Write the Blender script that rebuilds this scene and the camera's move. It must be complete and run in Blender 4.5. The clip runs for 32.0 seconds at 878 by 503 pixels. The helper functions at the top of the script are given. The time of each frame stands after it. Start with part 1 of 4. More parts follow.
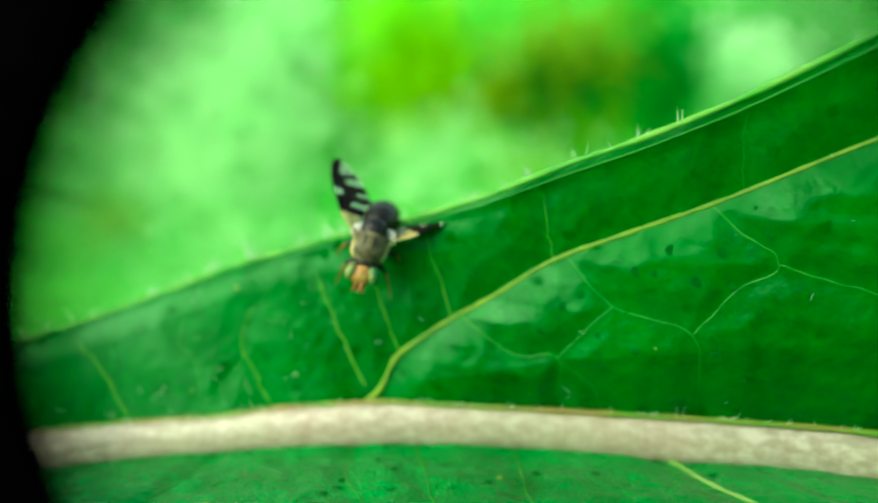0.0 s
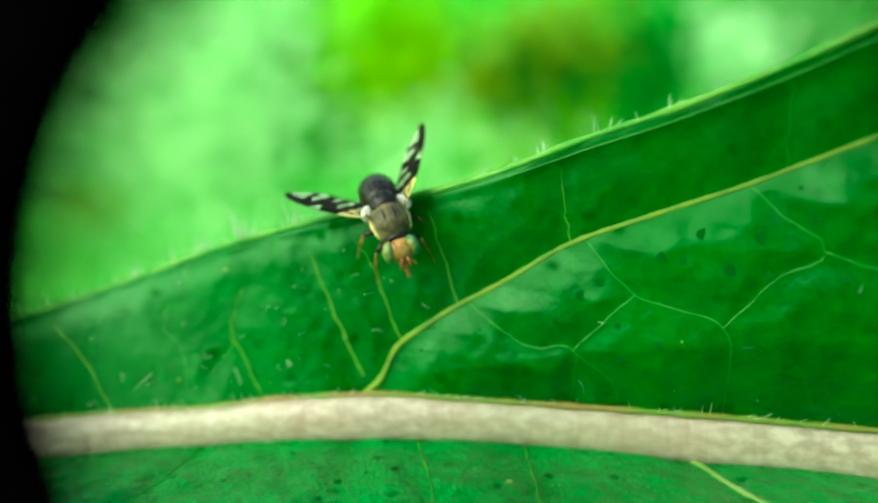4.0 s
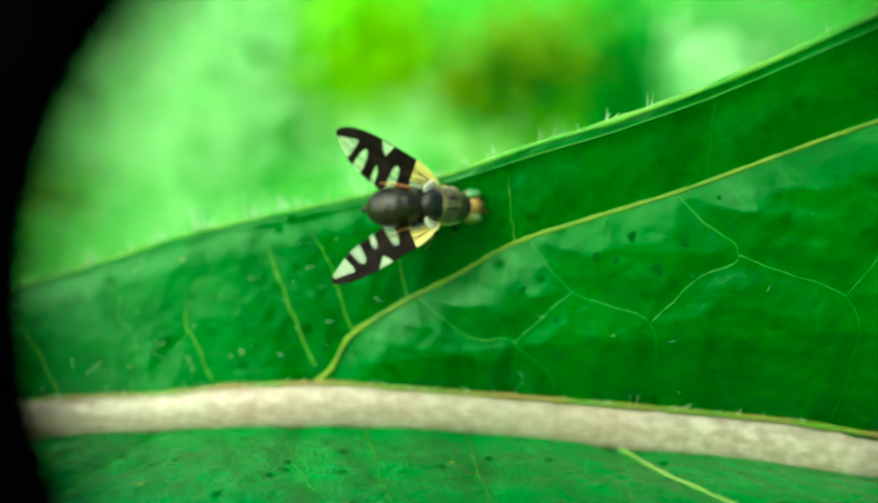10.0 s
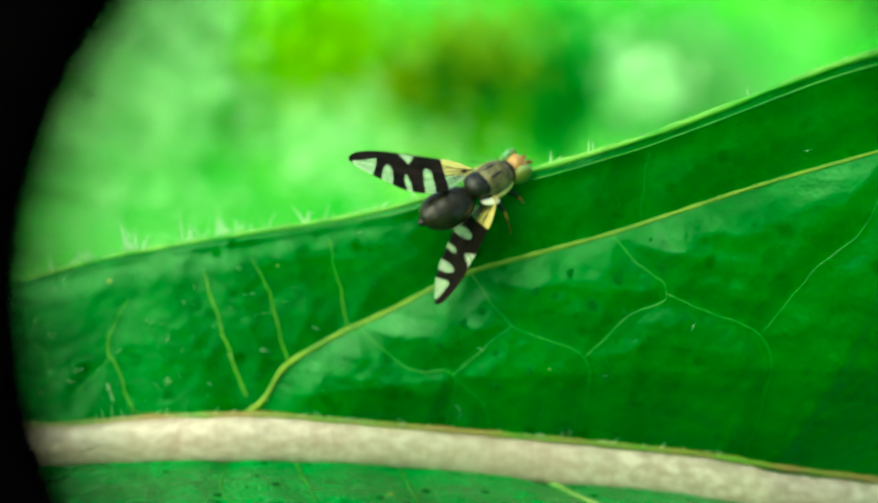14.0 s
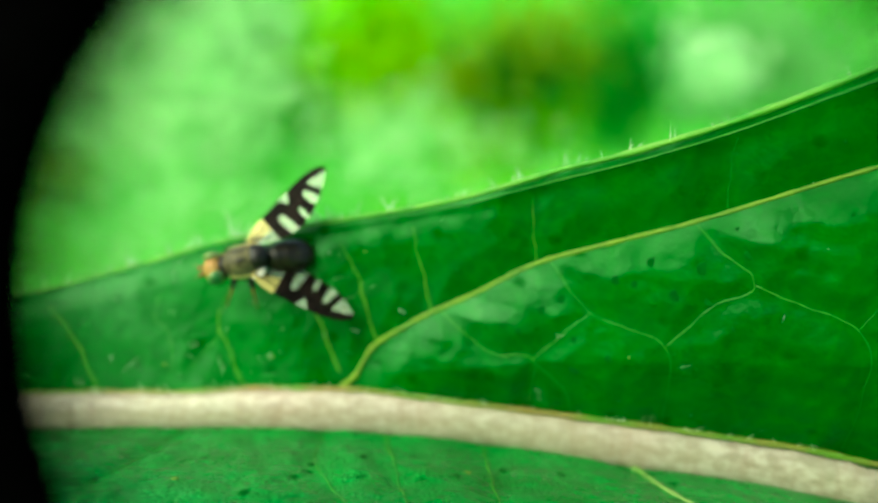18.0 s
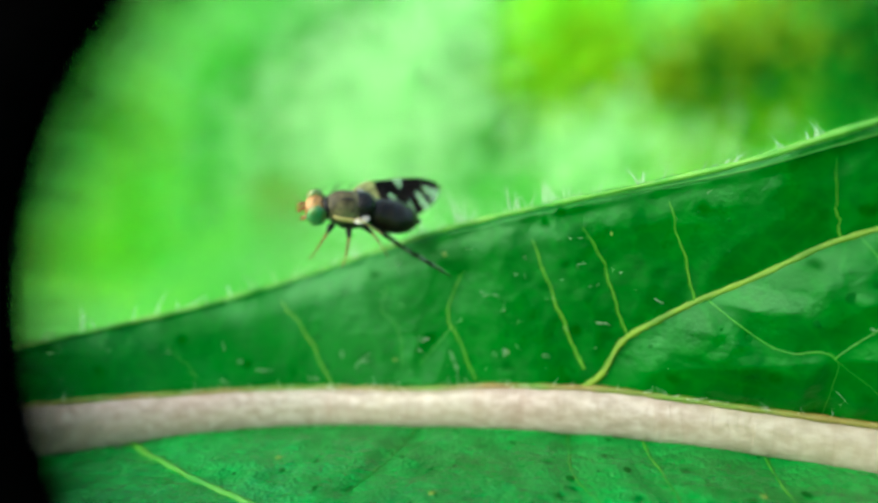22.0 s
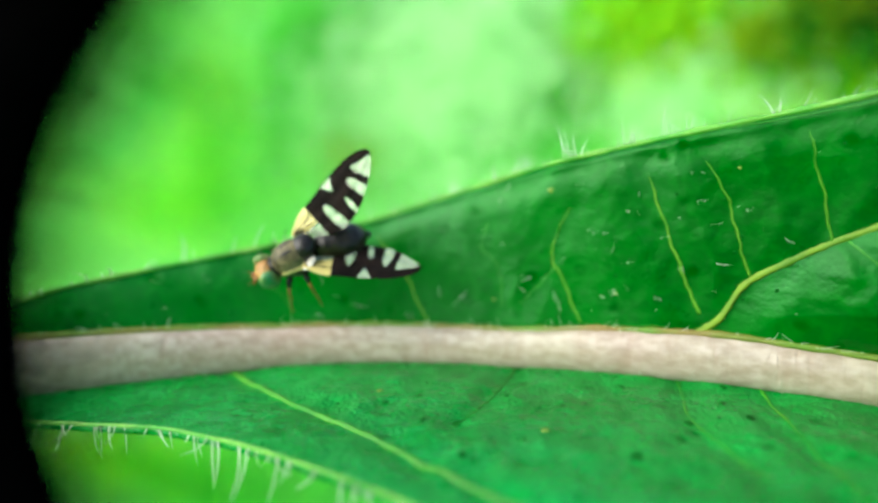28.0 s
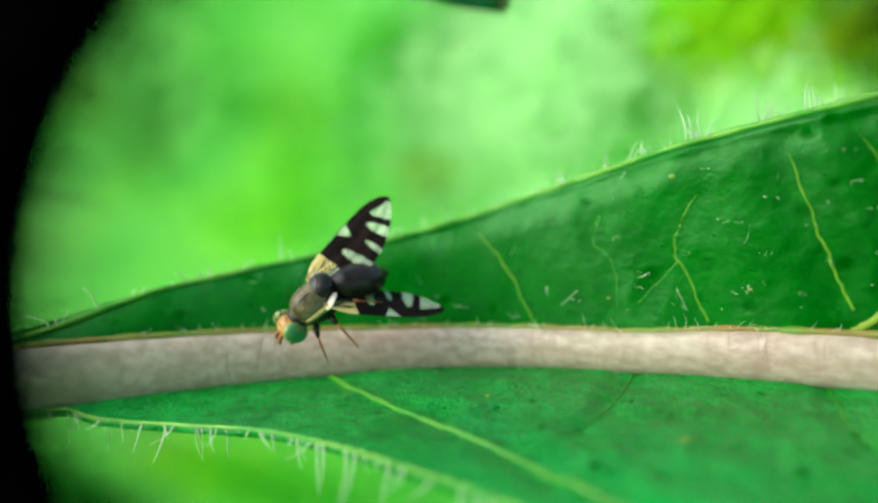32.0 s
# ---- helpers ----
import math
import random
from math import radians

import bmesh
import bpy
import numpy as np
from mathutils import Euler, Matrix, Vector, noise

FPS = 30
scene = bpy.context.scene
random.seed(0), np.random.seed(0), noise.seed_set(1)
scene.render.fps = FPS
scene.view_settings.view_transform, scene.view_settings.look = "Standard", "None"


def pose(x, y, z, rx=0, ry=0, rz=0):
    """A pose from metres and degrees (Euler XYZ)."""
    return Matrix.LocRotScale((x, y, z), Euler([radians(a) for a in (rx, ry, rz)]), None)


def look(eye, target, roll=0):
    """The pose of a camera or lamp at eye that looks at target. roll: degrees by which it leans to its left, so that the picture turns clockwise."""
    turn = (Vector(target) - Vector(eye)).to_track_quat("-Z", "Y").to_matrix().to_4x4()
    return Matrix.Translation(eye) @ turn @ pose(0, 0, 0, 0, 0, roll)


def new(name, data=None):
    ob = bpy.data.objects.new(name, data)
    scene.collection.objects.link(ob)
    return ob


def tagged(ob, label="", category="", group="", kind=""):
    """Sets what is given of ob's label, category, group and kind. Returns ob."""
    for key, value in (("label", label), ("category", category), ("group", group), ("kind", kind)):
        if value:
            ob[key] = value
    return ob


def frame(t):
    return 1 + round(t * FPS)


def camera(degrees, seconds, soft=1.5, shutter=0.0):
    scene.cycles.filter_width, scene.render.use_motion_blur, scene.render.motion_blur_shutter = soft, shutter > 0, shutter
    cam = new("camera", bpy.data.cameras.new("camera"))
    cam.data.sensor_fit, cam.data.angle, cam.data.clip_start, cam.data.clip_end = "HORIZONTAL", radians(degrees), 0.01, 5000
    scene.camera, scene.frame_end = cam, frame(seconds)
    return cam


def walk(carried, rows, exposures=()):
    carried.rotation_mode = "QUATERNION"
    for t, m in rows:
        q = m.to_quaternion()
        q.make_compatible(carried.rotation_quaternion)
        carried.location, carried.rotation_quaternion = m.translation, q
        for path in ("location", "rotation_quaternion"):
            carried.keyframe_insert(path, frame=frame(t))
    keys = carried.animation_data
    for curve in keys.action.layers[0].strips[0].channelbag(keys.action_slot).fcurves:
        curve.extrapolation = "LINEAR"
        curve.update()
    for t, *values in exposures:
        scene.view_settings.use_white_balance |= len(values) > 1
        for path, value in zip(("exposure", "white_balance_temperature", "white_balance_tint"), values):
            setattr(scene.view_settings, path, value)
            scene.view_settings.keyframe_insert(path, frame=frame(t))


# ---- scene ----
# ---- camera ----
TILT, EYE = -35.0, 0.5          # the first look is 35 degrees down, half a metre over the ground
cam = camera(67.0, 32.0, soft=2.8)
cam.data.dof.use_dof = True
cam.data.dof.focus_distance = 0.0193
cam.data.dof.aperture_fstop = 31.0
ROWS = [
    (0, 0, 0, 0.5, 55, 0, 0),
    (0.5, 0.000013, 0.000565, 0.500013, 53.35, -1.04, -1.28),
    (1, -0.000127, 0.001528, 0.499324, 52.14, -1.22, -1.45),
    (1.5, 0.000236, 0.001382, 0.499561, 52.6, 1.03, 1.27),
    (2, 0.000526, 0.001603, 0.499632, 51.22, -0.03, 0.29),
    (2.5, -0.000011, 0.001836, 0.499204, 50.66, -1.28, -0.89),
    (3, 0.000283, 0.001729, 0.499364, 52.85, 1.06, 1.33),
    (3.5, 0.000006, 0.001821, 0.499348, 52.46, 0.42, 0.68),
    (5.5, -0.000193, 0.00154, 0.498081, 54.48, -1.41, -0.03),
    (6, -0.000383, 0.000666, 0.498644, 55.96, -2.52, -0.94),
    (6.5, -0.000528, 0.000558, 0.49859, 55.82, -2.37, -0.46),
    (7, -0.000527, 0.000523, 0.498816, 53.69, -2.99, -1.48),
    (7.5, -0.000727, 0.000394, 0.498846, 52.74, -2.75, -0.78),
    (8, -0.000716, 0.000344, 0.498747, 53.48, -3.71, -2.03),
    (8.5, -0.000451, 0.000533, 0.498991, 53.77, -3.87, -2.46),
    (9, -0.00041, 0.00065, 0.499096, 52.88, -4.47, -2.97),
    (9.5, -0.00061, 0.000286, 0.498963, 54.66, -5.15, -3.29),
    (10, -0.000344, 0.000294, 0.499274, 54.34, -4.55, -2.24),
    (10.5, -0.000393, 0.000036, 0.499505, 54.14, -5.24, -3.01),
    (11, -0.000687, 0.000311, 0.499413, 53.14, -5.11, -2.81),
    (11.5, -0.000889, 0.000474, 0.499118, 55.11, -7.7, -6.22),
    (12, -0.000438, 0.001202, 0.498212, 55.89, -7.45, -5.55),
    (12.5, -0.001096, 0.000835, 0.497569, 57.66, -9.74, -7.72),
    (13, -0.001623, 0.001278, 0.497872, 56.52, -11.14, -8.84),
    (13.5, -0.00148, 0.000133, 0.498294, 58.95, -10.65, -7.71),
    (14, -0.001521, -0.000238, 0.498748, 59.5, -10.84, -7.65),
    (14.5, -0.001708, -0.000506, 0.498974, 60.73, -11.63, -8.46),
    (16.5, -0.001429, 0.000313, 0.500117, 57.27, -9.56, -7.94),
    (17, -0.000449, 0.000174, 0.499501, 56.65, -6.5, -2.18),
    (17.5, -0.000702, 0.000116, 0.499711, 55.21, -5.92, -0.64),
    (18, -0.000478, -0.000089, 0.500176, 54.21, -5.2, 0.7),
    (18.5, -0.000462, -0.001466, 0.501345, 53.41, 0.15, 7.26),
    (19, -0.001729, -0.002254, 0.500667, 51.81, -0.77, 6.44),
    (19.5, -0.001673, -0.002214, 0.501515, 49.19, 1.66, 8),
    (20, -0.002093, -0.00126, 0.500925, 47.69, 3.83, 10.68),
    (20.5, -0.002806, -0.0004, 0.500721, 51.34, 5.27, 11),
    (21, -0.003134, 0.000836, 0.499974, 49.96, 5.8, 11.67),
    (21.5, -0.003441, 0.00204, 0.499092, 51.56, 4.7, 9.48),
    (22, -0.003389, 0.002231, 0.499058, 51.17, 5.18, 10.06),
    (22.5, -0.003286, 0.002627, 0.498641, 51.76, 4.29, 8.67),
    (23, -0.003704, 0.002942, 0.498165, 51.05, 4.87, 9.43),
    (23.5, -0.003964, 0.002869, 0.498057, 48.99, 6.08, 11.06),
    (24, -0.004321, 0.002977, 0.497924, 47.87, 7.88, 13.14),
    (24.5, -0.004711, 0.002724, 0.497994, 49.41, 9.36, 15.03),
    (25, -0.004608, 0.002551, 0.49786, 48.03, 9.76, 15.82),
    (25.5, -0.004608, 0.002452, 0.497939, 48.16, 9.48, 15.62),
    (27.5, -0.005055, 0.002277, 0.498049, 48.02, 8.04, 15.03),
    (28, -0.00504, 0.002004, 0.498069, 48.16, 7.38, 14.73),
    (28.5, -0.005105, 0.002208, 0.498045, 47.4, 8.55, 15.34),
    (29, -0.005252, 0.001896, 0.498177, 49.02, 9.76, 16.52),
    (29.5, -0.005581, 0.001307, 0.498395, 48.53, 11.23, 18.65),
    (30, -0.005693, 0.000995, 0.498107, 47.4, 13.47, 21.33),
    (30.5, -0.006068, 0.000989, 0.497914, 49.94, 13.77, 22.16),
    (31, -0.006094, 0.001713, 0.497345, 50.42, 12.69, 19.98),
    (31.5, -0.006311, 0.002178, 0.496867, 52.08, 11.66, 18.8),
    (32, -0.006352, 0.00231, 0.496806, 50.26, 12.17, 19.35),
]
LIGHT = [(0, 1.14, 6750, -24), (4.5, 1.14, 6750, -24), (7, 1.22, 6800, -24), (13.5, 1.24, 6900, -24), (16.5, 1.12, 7100, -24), (18.5, 1.10, 7000, -17),
         (20, 1.15, 6500, -7), (23, 1.25, 6150, 4), (25, 1.31, 6150, 5), (29, 1.34, 6250, 4), (30, 1.32, 6350, 4), (31, 1.18, 6450, 4), (32, 1.18, 6450, 4)]
walk(cam, [(t, pose(x, y, z, rx, ry, rz)) for t, x, y, z, rx, ry, rz in ROWS], LIGHT)

# ---- world, sun, exposure ----
SUN_ELEVATION, SUN_TURN = radians(47), radians(250)
world = bpy.data.worlds.new("world")
scene.world = world
world.use_nodes = True
wt = world.node_tree
sky = wt.nodes.new("ShaderNodeTexSky")
sky.sky_type = "NISHITA"
sky.sun_disc = False
sky.sun_elevation, sky.sun_rotation = SUN_ELEVATION, SUN_TURN
sky.air_density, sky.dust_density = 1.0, 3.0
wt.nodes["Background"].inputs["Strength"].default_value = 0.15
wt.links.new(sky.outputs["Color"], wt.nodes["Background"].inputs["Color"])
sun = new("sun", bpy.data.lights.new("sun", "SUN"))
sun.data.energy, sun.data.angle, sun.data.color = 1.5, radians(70), (1.0, 0.96, 0.88)
sun.matrix_world = look((-0.85, -0.29, 1.45), (0, 0.02, 0.49))


# ---- materials ----
def mat_nodes(name):
    m = bpy.data.materials.new(name)
    m.use_nodes = True
    t = m.node_tree
    return m, t, t.nodes["Principled BSDF"]


def noise_mix(t, a, b, scale, detail=4.0, low=0.35, high=0.65, coord="Object", dist=0.0, stretch=None):
    """A colour socket that wanders between a and b."""
    tc = t.nodes.new("ShaderNodeTexCoord")
    n = t.nodes.new("ShaderNodeTexNoise")
    n.inputs["Scale"].default_value, n.inputs["Detail"].default_value = scale, detail
    n.inputs["Distortion"].default_value = dist
    src = tc.outputs[coord]
    if stretch:
        mp = t.nodes.new("ShaderNodeMapping")
        mp.inputs["Scale"].default_value = stretch
        t.links.new(src, mp.inputs["Vector"])
        src = mp.outputs["Vector"]
    t.links.new(src, n.inputs["Vector"])
    r = t.nodes.new("ShaderNodeValToRGB")
    r.color_ramp.elements[0].position, r.color_ramp.elements[1].position = low, high
    r.color_ramp.elements[0].color, r.color_ramp.elements[1].color = (*a, 1), (*b, 1)
    t.links.new(n.outputs["Fac"], r.inputs["Fac"])
    return r.outputs["Color"]


def mix_colour(t, fac, a, b):
    m = t.nodes.new("ShaderNodeMix")
    m.data_type = "RGBA"
    for sock, val in ((m.inputs[0], fac), (m.inputs[6], a), (m.inputs[7], b)):
        if isinstance(val, (int, float)):
            sock.default_value = val
        elif isinstance(val, tuple):
            sock.default_value = (*val, 1)
        else:
            t.links.new(val, sock)
    return m.outputs[2]


def bump(t, bsdf, scale, strength, distance, detail=4.0):
    tc = t.nodes.new("ShaderNodeTexCoord")
    n = t.nodes.new("ShaderNodeTexNoise")
    n.inputs["Scale"].default_value, n.inputs["Detail"].default_value = scale, detail
    t.links.new(tc.outputs["Object"], n.inputs["Vector"])
    b = t.nodes.new("ShaderNodeBump")
    b.inputs["Strength"].default_value, b.inputs["Distance"].default_value = strength, distance
    t.links.new(n.outputs["Fac"], b.inputs["Height"])
    t.links.new(b.outputs["Normal"], bsdf.inputs["Normal"])
    return b


def simple(name, a, b, scale, rough=0.5, metal=0.0, bump_size=0.0, spec=0.5, sheen=0.0, thin=0.0):
    m, t, p = mat_nodes(name)
    c = noise_mix(t, a, b, scale)
    t.links.new(c, p.inputs["Base Color"])
    p.inputs["Roughness"].default_value, p.inputs["Metallic"].default_value = rough, metal
    p.inputs["Specular IOR Level"].default_value = spec
    if bump_size:
        bump(t, p, scale * 2.5, 0.5, bump_size)
    if thin:
        translucent(t, p, c, thin)
    return m


def translucent(t, p, colour, share):
    tr = t.nodes.new("ShaderNodeBsdfTranslucent")
    if isinstance(colour, tuple):
        tr.inputs["Color"].default_value = (*colour, 1)
    else:
        t.links.new(colour, tr.inputs["Color"])
    mx = t.nodes.new("ShaderNodeMixShader")
    mx.inputs[0].default_value = share
    t.links.new(p.outputs[0], mx.inputs[1])
    t.links.new(tr.outputs[0], mx.inputs[2])
    t.links.new(mx.outputs[0], t.nodes["Material Output"].inputs["Surface"])


def blade_material(name, deep, mid, pale, wax, pits, mottle, rugged, cells, bloom_glint=0.05, satin=0.26):
    """Leaf skin: large drifts of green, pale mottling, soft darkened pits, painted cell glints, a broken waxy sheen."""
    m, t, p = mat_nodes(name)
    big = noise_mix(t, deep, mid, 230, 2.0, 0.3, 0.7)
    fine = noise_mix(t, (0.0, 0.0, 0.0), (mottle, mottle, mottle), 1500, 6.0, 0.44, 0.64, dist=0.8)
    c = mix_colour(t, fine, big, pale)
    tc = t.nodes.new("ShaderNodeTexCoord")
    net = t.nodes.new("ShaderNodeTexVoronoi")     # the finest net of veins
    net.feature = "DISTANCE_TO_EDGE"
    net.inputs["Scale"].default_value = 760
    lines = t.nodes.new("ShaderNodeMapRange")
    lines.interpolation_type = "SMOOTHSTEP"
    lines.inputs["From Min"].default_value, lines.inputs["From Max"].default_value = 0.01, 0.07
    lines.inputs["To Min"].default_value, lines.inputs["To Max"].default_value = 0.13, 0.0
    t.links.new(net.outputs["Distance"], lines.inputs["Value"])
    c = mix_colour(t, lines.outputs["Result"], c, pale)
    v = t.nodes.new("ShaderNodeTexVoronoi")
    v.inputs["Scale"].default_value = 660
    warp = t.nodes.new("ShaderNodeTexNoise")
    warp.inputs["Scale"].default_value = 3000
    mixv = t.nodes.new("ShaderNodeVectorMath")
    mixv.operation = "MULTIPLY_ADD"
    mixv.inputs[1].default_value = (0.00025, 0.00025, 0.00025)
    t.links.new(tc.outputs["Object"], warp.inputs["Vector"])
    t.links.new(warp.outputs["Color"], mixv.inputs[0])
    t.links.new(tc.outputs["Object"], mixv.inputs[2])
    t.links.new(mixv.outputs[0], v.inputs["Vector"])
    t.links.new(mixv.outputs[0], net.inputs["Vector"])
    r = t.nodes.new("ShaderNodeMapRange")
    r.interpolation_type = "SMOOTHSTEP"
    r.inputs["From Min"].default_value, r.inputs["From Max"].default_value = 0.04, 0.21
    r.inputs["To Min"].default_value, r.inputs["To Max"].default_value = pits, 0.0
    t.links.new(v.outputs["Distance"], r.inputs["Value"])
    # the pits are shaded by a darker green as well as sunk
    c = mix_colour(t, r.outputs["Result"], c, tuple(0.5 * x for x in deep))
    skin = t.nodes.new("ShaderNodeTexVoronoi")     # swollen skin cells, with bloom and glints painted pale on their crowns
    skin.inputs["Scale"].default_value = 7500
    t.links.new(tc.outputs["Object"], skin.inputs["Vector"])
    crown = t.nodes.new("ShaderNodeMapRange")
    crown.interpolation_type = "SMOOTHSTEP"
    crown.inputs["From Min"].default_value, crown.inputs["From Max"].default_value = 0.05, 0.42
    crown.inputs["To Max"].default_value = 0.0
    t.links.new(skin.outputs["Distance"], crown.inputs["Value"])
    drift = noise_mix(t, (0.0, 0.0, 0.0), (bloom_glint,) * 3, 900, 5.0, 0.42, 0.62)
    share = t.nodes.new("ShaderNodeMath")
    share.operation = "MULTIPLY"
    t.links.new(crown.outputs["Result"], share.inputs[0])
    t.links.new(drift, share.inputs[1])
    c = mix_colour(t, share.outputs[0], c, tuple(1.3 * x + 0.04 for x in pale))
    t.links.new(c, p.inputs["Base Color"])
    rough = noise_mix(t, (satin,) * 3, (satin + 0.16,) * 3, 700, 4.0, 0.35, 0.65)
    t.links.new(rough, p.inputs["Roughness"])
    sheen = noise_mix(t, (0.45 * wax, 0.45 * wax, 0.45 * wax), (wax, wax, wax), 420, 3.0, 0.38, 0.62, dist=0.6)
    dull = t.nodes.new("ShaderNodeMath")
    dull.operation = "SUBTRACT"
    t.links.new(sheen, dull.inputs[0])
    t.links.new(r.outputs["Result"], dull.inputs[1])
    dull.use_clamp = True
    p.inputs["Specular Tint"].default_value = (0.42, 1.0, 0.46, 1)     # the wax lets green through
    t.links.new(dull.outputs[0], p.inputs["Specular IOR Level"])
    b = bump(t, p, 2400, 0.7, rugged, 7.0)
    b2 = t.nodes.new("ShaderNodeBump")
    b2.inputs["Strength"].default_value, b2.inputs["Distance"].default_value = 0.6, 0.00010
    b2.invert = True
    t.links.new(r.outputs["Result"], b2.inputs["Height"])
    t.links.new(b.outputs["Normal"], b2.inputs["Normal"])
    b3 = t.nodes.new("ShaderNodeBump")
    b3.inputs["Strength"].default_value, b3.inputs["Distance"].default_value = 0.7, cells
    b3.invert = True
    t.links.new(skin.outputs["Distance"], b3.inputs["Height"])
    t.links.new(b2.outputs["Normal"], b3.inputs["Normal"])
    t.links.new(b3.outputs["Normal"], p.inputs["Normal"])
    translucent(t, p, c, 0.22)
    return m


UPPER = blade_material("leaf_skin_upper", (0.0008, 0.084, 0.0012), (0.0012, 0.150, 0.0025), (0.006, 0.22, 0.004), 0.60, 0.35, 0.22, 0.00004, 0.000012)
# the same skin, made paler and bluer: its sky sheen is in the colour
SKYLIT_LOWER = blade_material("leaf_skin_lower_skylit", (0.002, 0.18, 0.010), (0.005, 0.33, 0.030), (0.025, 0.46, 0.065), 1.0, 0.65, 0.35, 0.00018, 0.00006, 0.85, 0.2)
SKYLIT_LOWER.node_tree.nodes["Principled BSDF"].inputs["Specular Tint"].default_value = (0.62, 1.0, 0.8, 1)
VEIN = simple("leaf_vein", (0.065, 0.25, 0.007), (0.13, 0.32, 0.014), 900, 0.55, spec=0.3, bump_size=0.00003)
MAIN_VEIN = simple("main_side_vein", (0.075, 0.185, 0.004), (0.15, 0.265, 0.009), 1100, 0.5, spec=0.3, bump_size=0.00005)
FINE_VEIN = simple("fine_vein", (0.012, 0.19, 0.002), (0.05, 0.25, 0.004), 420, 0.5)
SEAM = simple("midrib_seam", (0.09, 0.22, 0.006), (0.22, 0.16, 0.03), 420, 0.5, bump_size=0.00003)
STEM_VEIN = simple("stem_vein", (0.12, 0.28, 0.04), (0.22, 0.35, 0.09), 500, 0.5, bump_size=0.00003)
EDGE = simple("leaf_margin", (0.06, 0.36, 0.015), (0.22, 0.52, 0.06), 900, 0.5, thin=0.25)
PIT_SHADE = simple("leaf_pit_shade", (0.0008, 0.075, 0.002), (0.0015, 0.12, 0.004), 1500, 0.6, spec=0.1)
FLECK = simple("yellow_fleck", (0.08, 0.26, 0.01), (0.30, 0.34, 0.05), 2500, 0.5)
HAIR = simple("leaf_hair", (0.55, 0.72, 0.46), (0.80, 0.88, 0.70), 900, 0.3, thin=0.4)


def midrib_material():
    """Cream skin with pinkish drifts, brown cross lines and glinting grain."""
    m, t, p = mat_nodes("midrib_skin")
    base = noise_mix(t, (0.30, 0.26, 0.17), (0.46, 0.405, 0.295), 3600, 5.0, 0.38, 0.62, stretch=(0.5, 1, 1))
    pink = noise_mix(t, (0.0, 0.0, 0.0), (0.34, 0.34, 0.34), 130, 3.0, 0.40, 0.62)
    c = mix_colour(t, pink, base, (0.42, 0.24, 0.20))
    cross = noise_mix(t, (0.0, 0.0, 0.0), (0.30, 0.30, 0.30), 1300, 4.0, 0.5, 0.75, stretch=(2.2, 0.3, 0.3), dist=0.8)
    c = mix_colour(t, cross, c, (0.24, 0.13, 0.07))
    green = noise_mix(t, (0.0, 0.0, 0.0), (0.25, 0.25, 0.25), 110, 2.0, 0.45, 0.62)
    c = mix_colour(t, green, c, (0.26, 0.36, 0.14))
    t.links.new(c, p.inputs["Base Color"])
    p.inputs["Roughness"].default_value = 0.22
    b = bump(t, p, 6500, 0.7, 0.00004, 5.0)
    b2 = t.nodes.new("ShaderNodeBump")
    b2.inputs["Strength"].default_value, b2.inputs["Distance"].default_value = 0.5, 0.00008
    b2.invert = True
    t.links.new(cross, b2.inputs["Height"])
    t.links.new(b.outputs["Normal"], b2.inputs["Normal"])
    t.links.new(b2.outputs["Normal"], p.inputs["Normal"])
    return m


MIDRIB = midrib_material()
THORAX = simple("thorax_dusting", (0.055, 0.046, 0.020), (0.185, 0.155, 0.070), 2600, 0.45, spec=0.2, bump_size=0.00002)
ABDOMEN = simple("abdomen_shell", (0.006, 0.005, 0.002), (0.024, 0.019, 0.009), 2200, 0.3, bump_size=0.00001, spec=0.28)
BLACK = simple("black_chitin", (0.006, 0.005, 0.003), (0.014, 0.012, 0.008), 3000, 0.38, spec=0.3)
FACE = simple("orange_face", (0.32, 0.14, 0.025), (0.48, 0.26, 0.07), 3500, 0.5)
ORANGE = simple("orange_leg", (0.20, 0.055, 0.010), (0.36, 0.14, 0.02), 3500, 0.45)
EYE_GREEN = simple("green_eye", (0.02, 0.26, 0.09), (0.24, 0.22, 0.05), 1500, 0.36, metal=0.1, spec=0.45)
YELLOW = simple("yellow_wing_root", (0.42, 0.32, 0.07), (0.58, 0.47, 0.18), 3000, 0.45)
PALE = simple("pale_scale", (0.45, 0.42, 0.33), (0.65, 0.62, 0.5), 3000, 0.45)
WING_DARK = simple("wing_band", (0.003, 0.003, 0.002), (0.012, 0.008, 0.006), 1500, 0.6, spec=0.03)


def membrane(name, colour, see):
    m, t, p = mat_nodes(name)
    p.inputs["Base Color"].default_value = (*colour, 1)
    p.inputs["Roughness"].default_value = 0.25
    bump(t, p, 2500, 0.4, 0.00003)
    tr = t.nodes.new("ShaderNodeBsdfTransparent")
    mx = t.nodes.new("ShaderNodeMixShader")
    mx.inputs[0].default_value = see
    t.links.new(p.outputs[0], mx.inputs[1])
    t.links.new(tr.outputs[0], mx.inputs[2])
    t.links.new(mx.outputs[0], t.nodes["Material Output"].inputs["Surface"])
    return m


WING_CLEAR = membrane("wing_window", (0.42, 0.50, 0.32), 0.55)
WING_YELLOW = membrane("wing_root_membrane", (0.64, 0.53, 0.16), 0.28)
BARREL = simple("black_barrel", (0.0003, 0.0003, 0.0003), (0.0006, 0.0006, 0.0006), 800, 0.9, spec=0.0)
SOIL = simple("green_ground", (0.03, 0.10, 0.012), (0.10, 0.28, 0.03), 9, 0.8, bump_size=0.004)


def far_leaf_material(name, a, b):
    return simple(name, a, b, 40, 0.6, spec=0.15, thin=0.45)


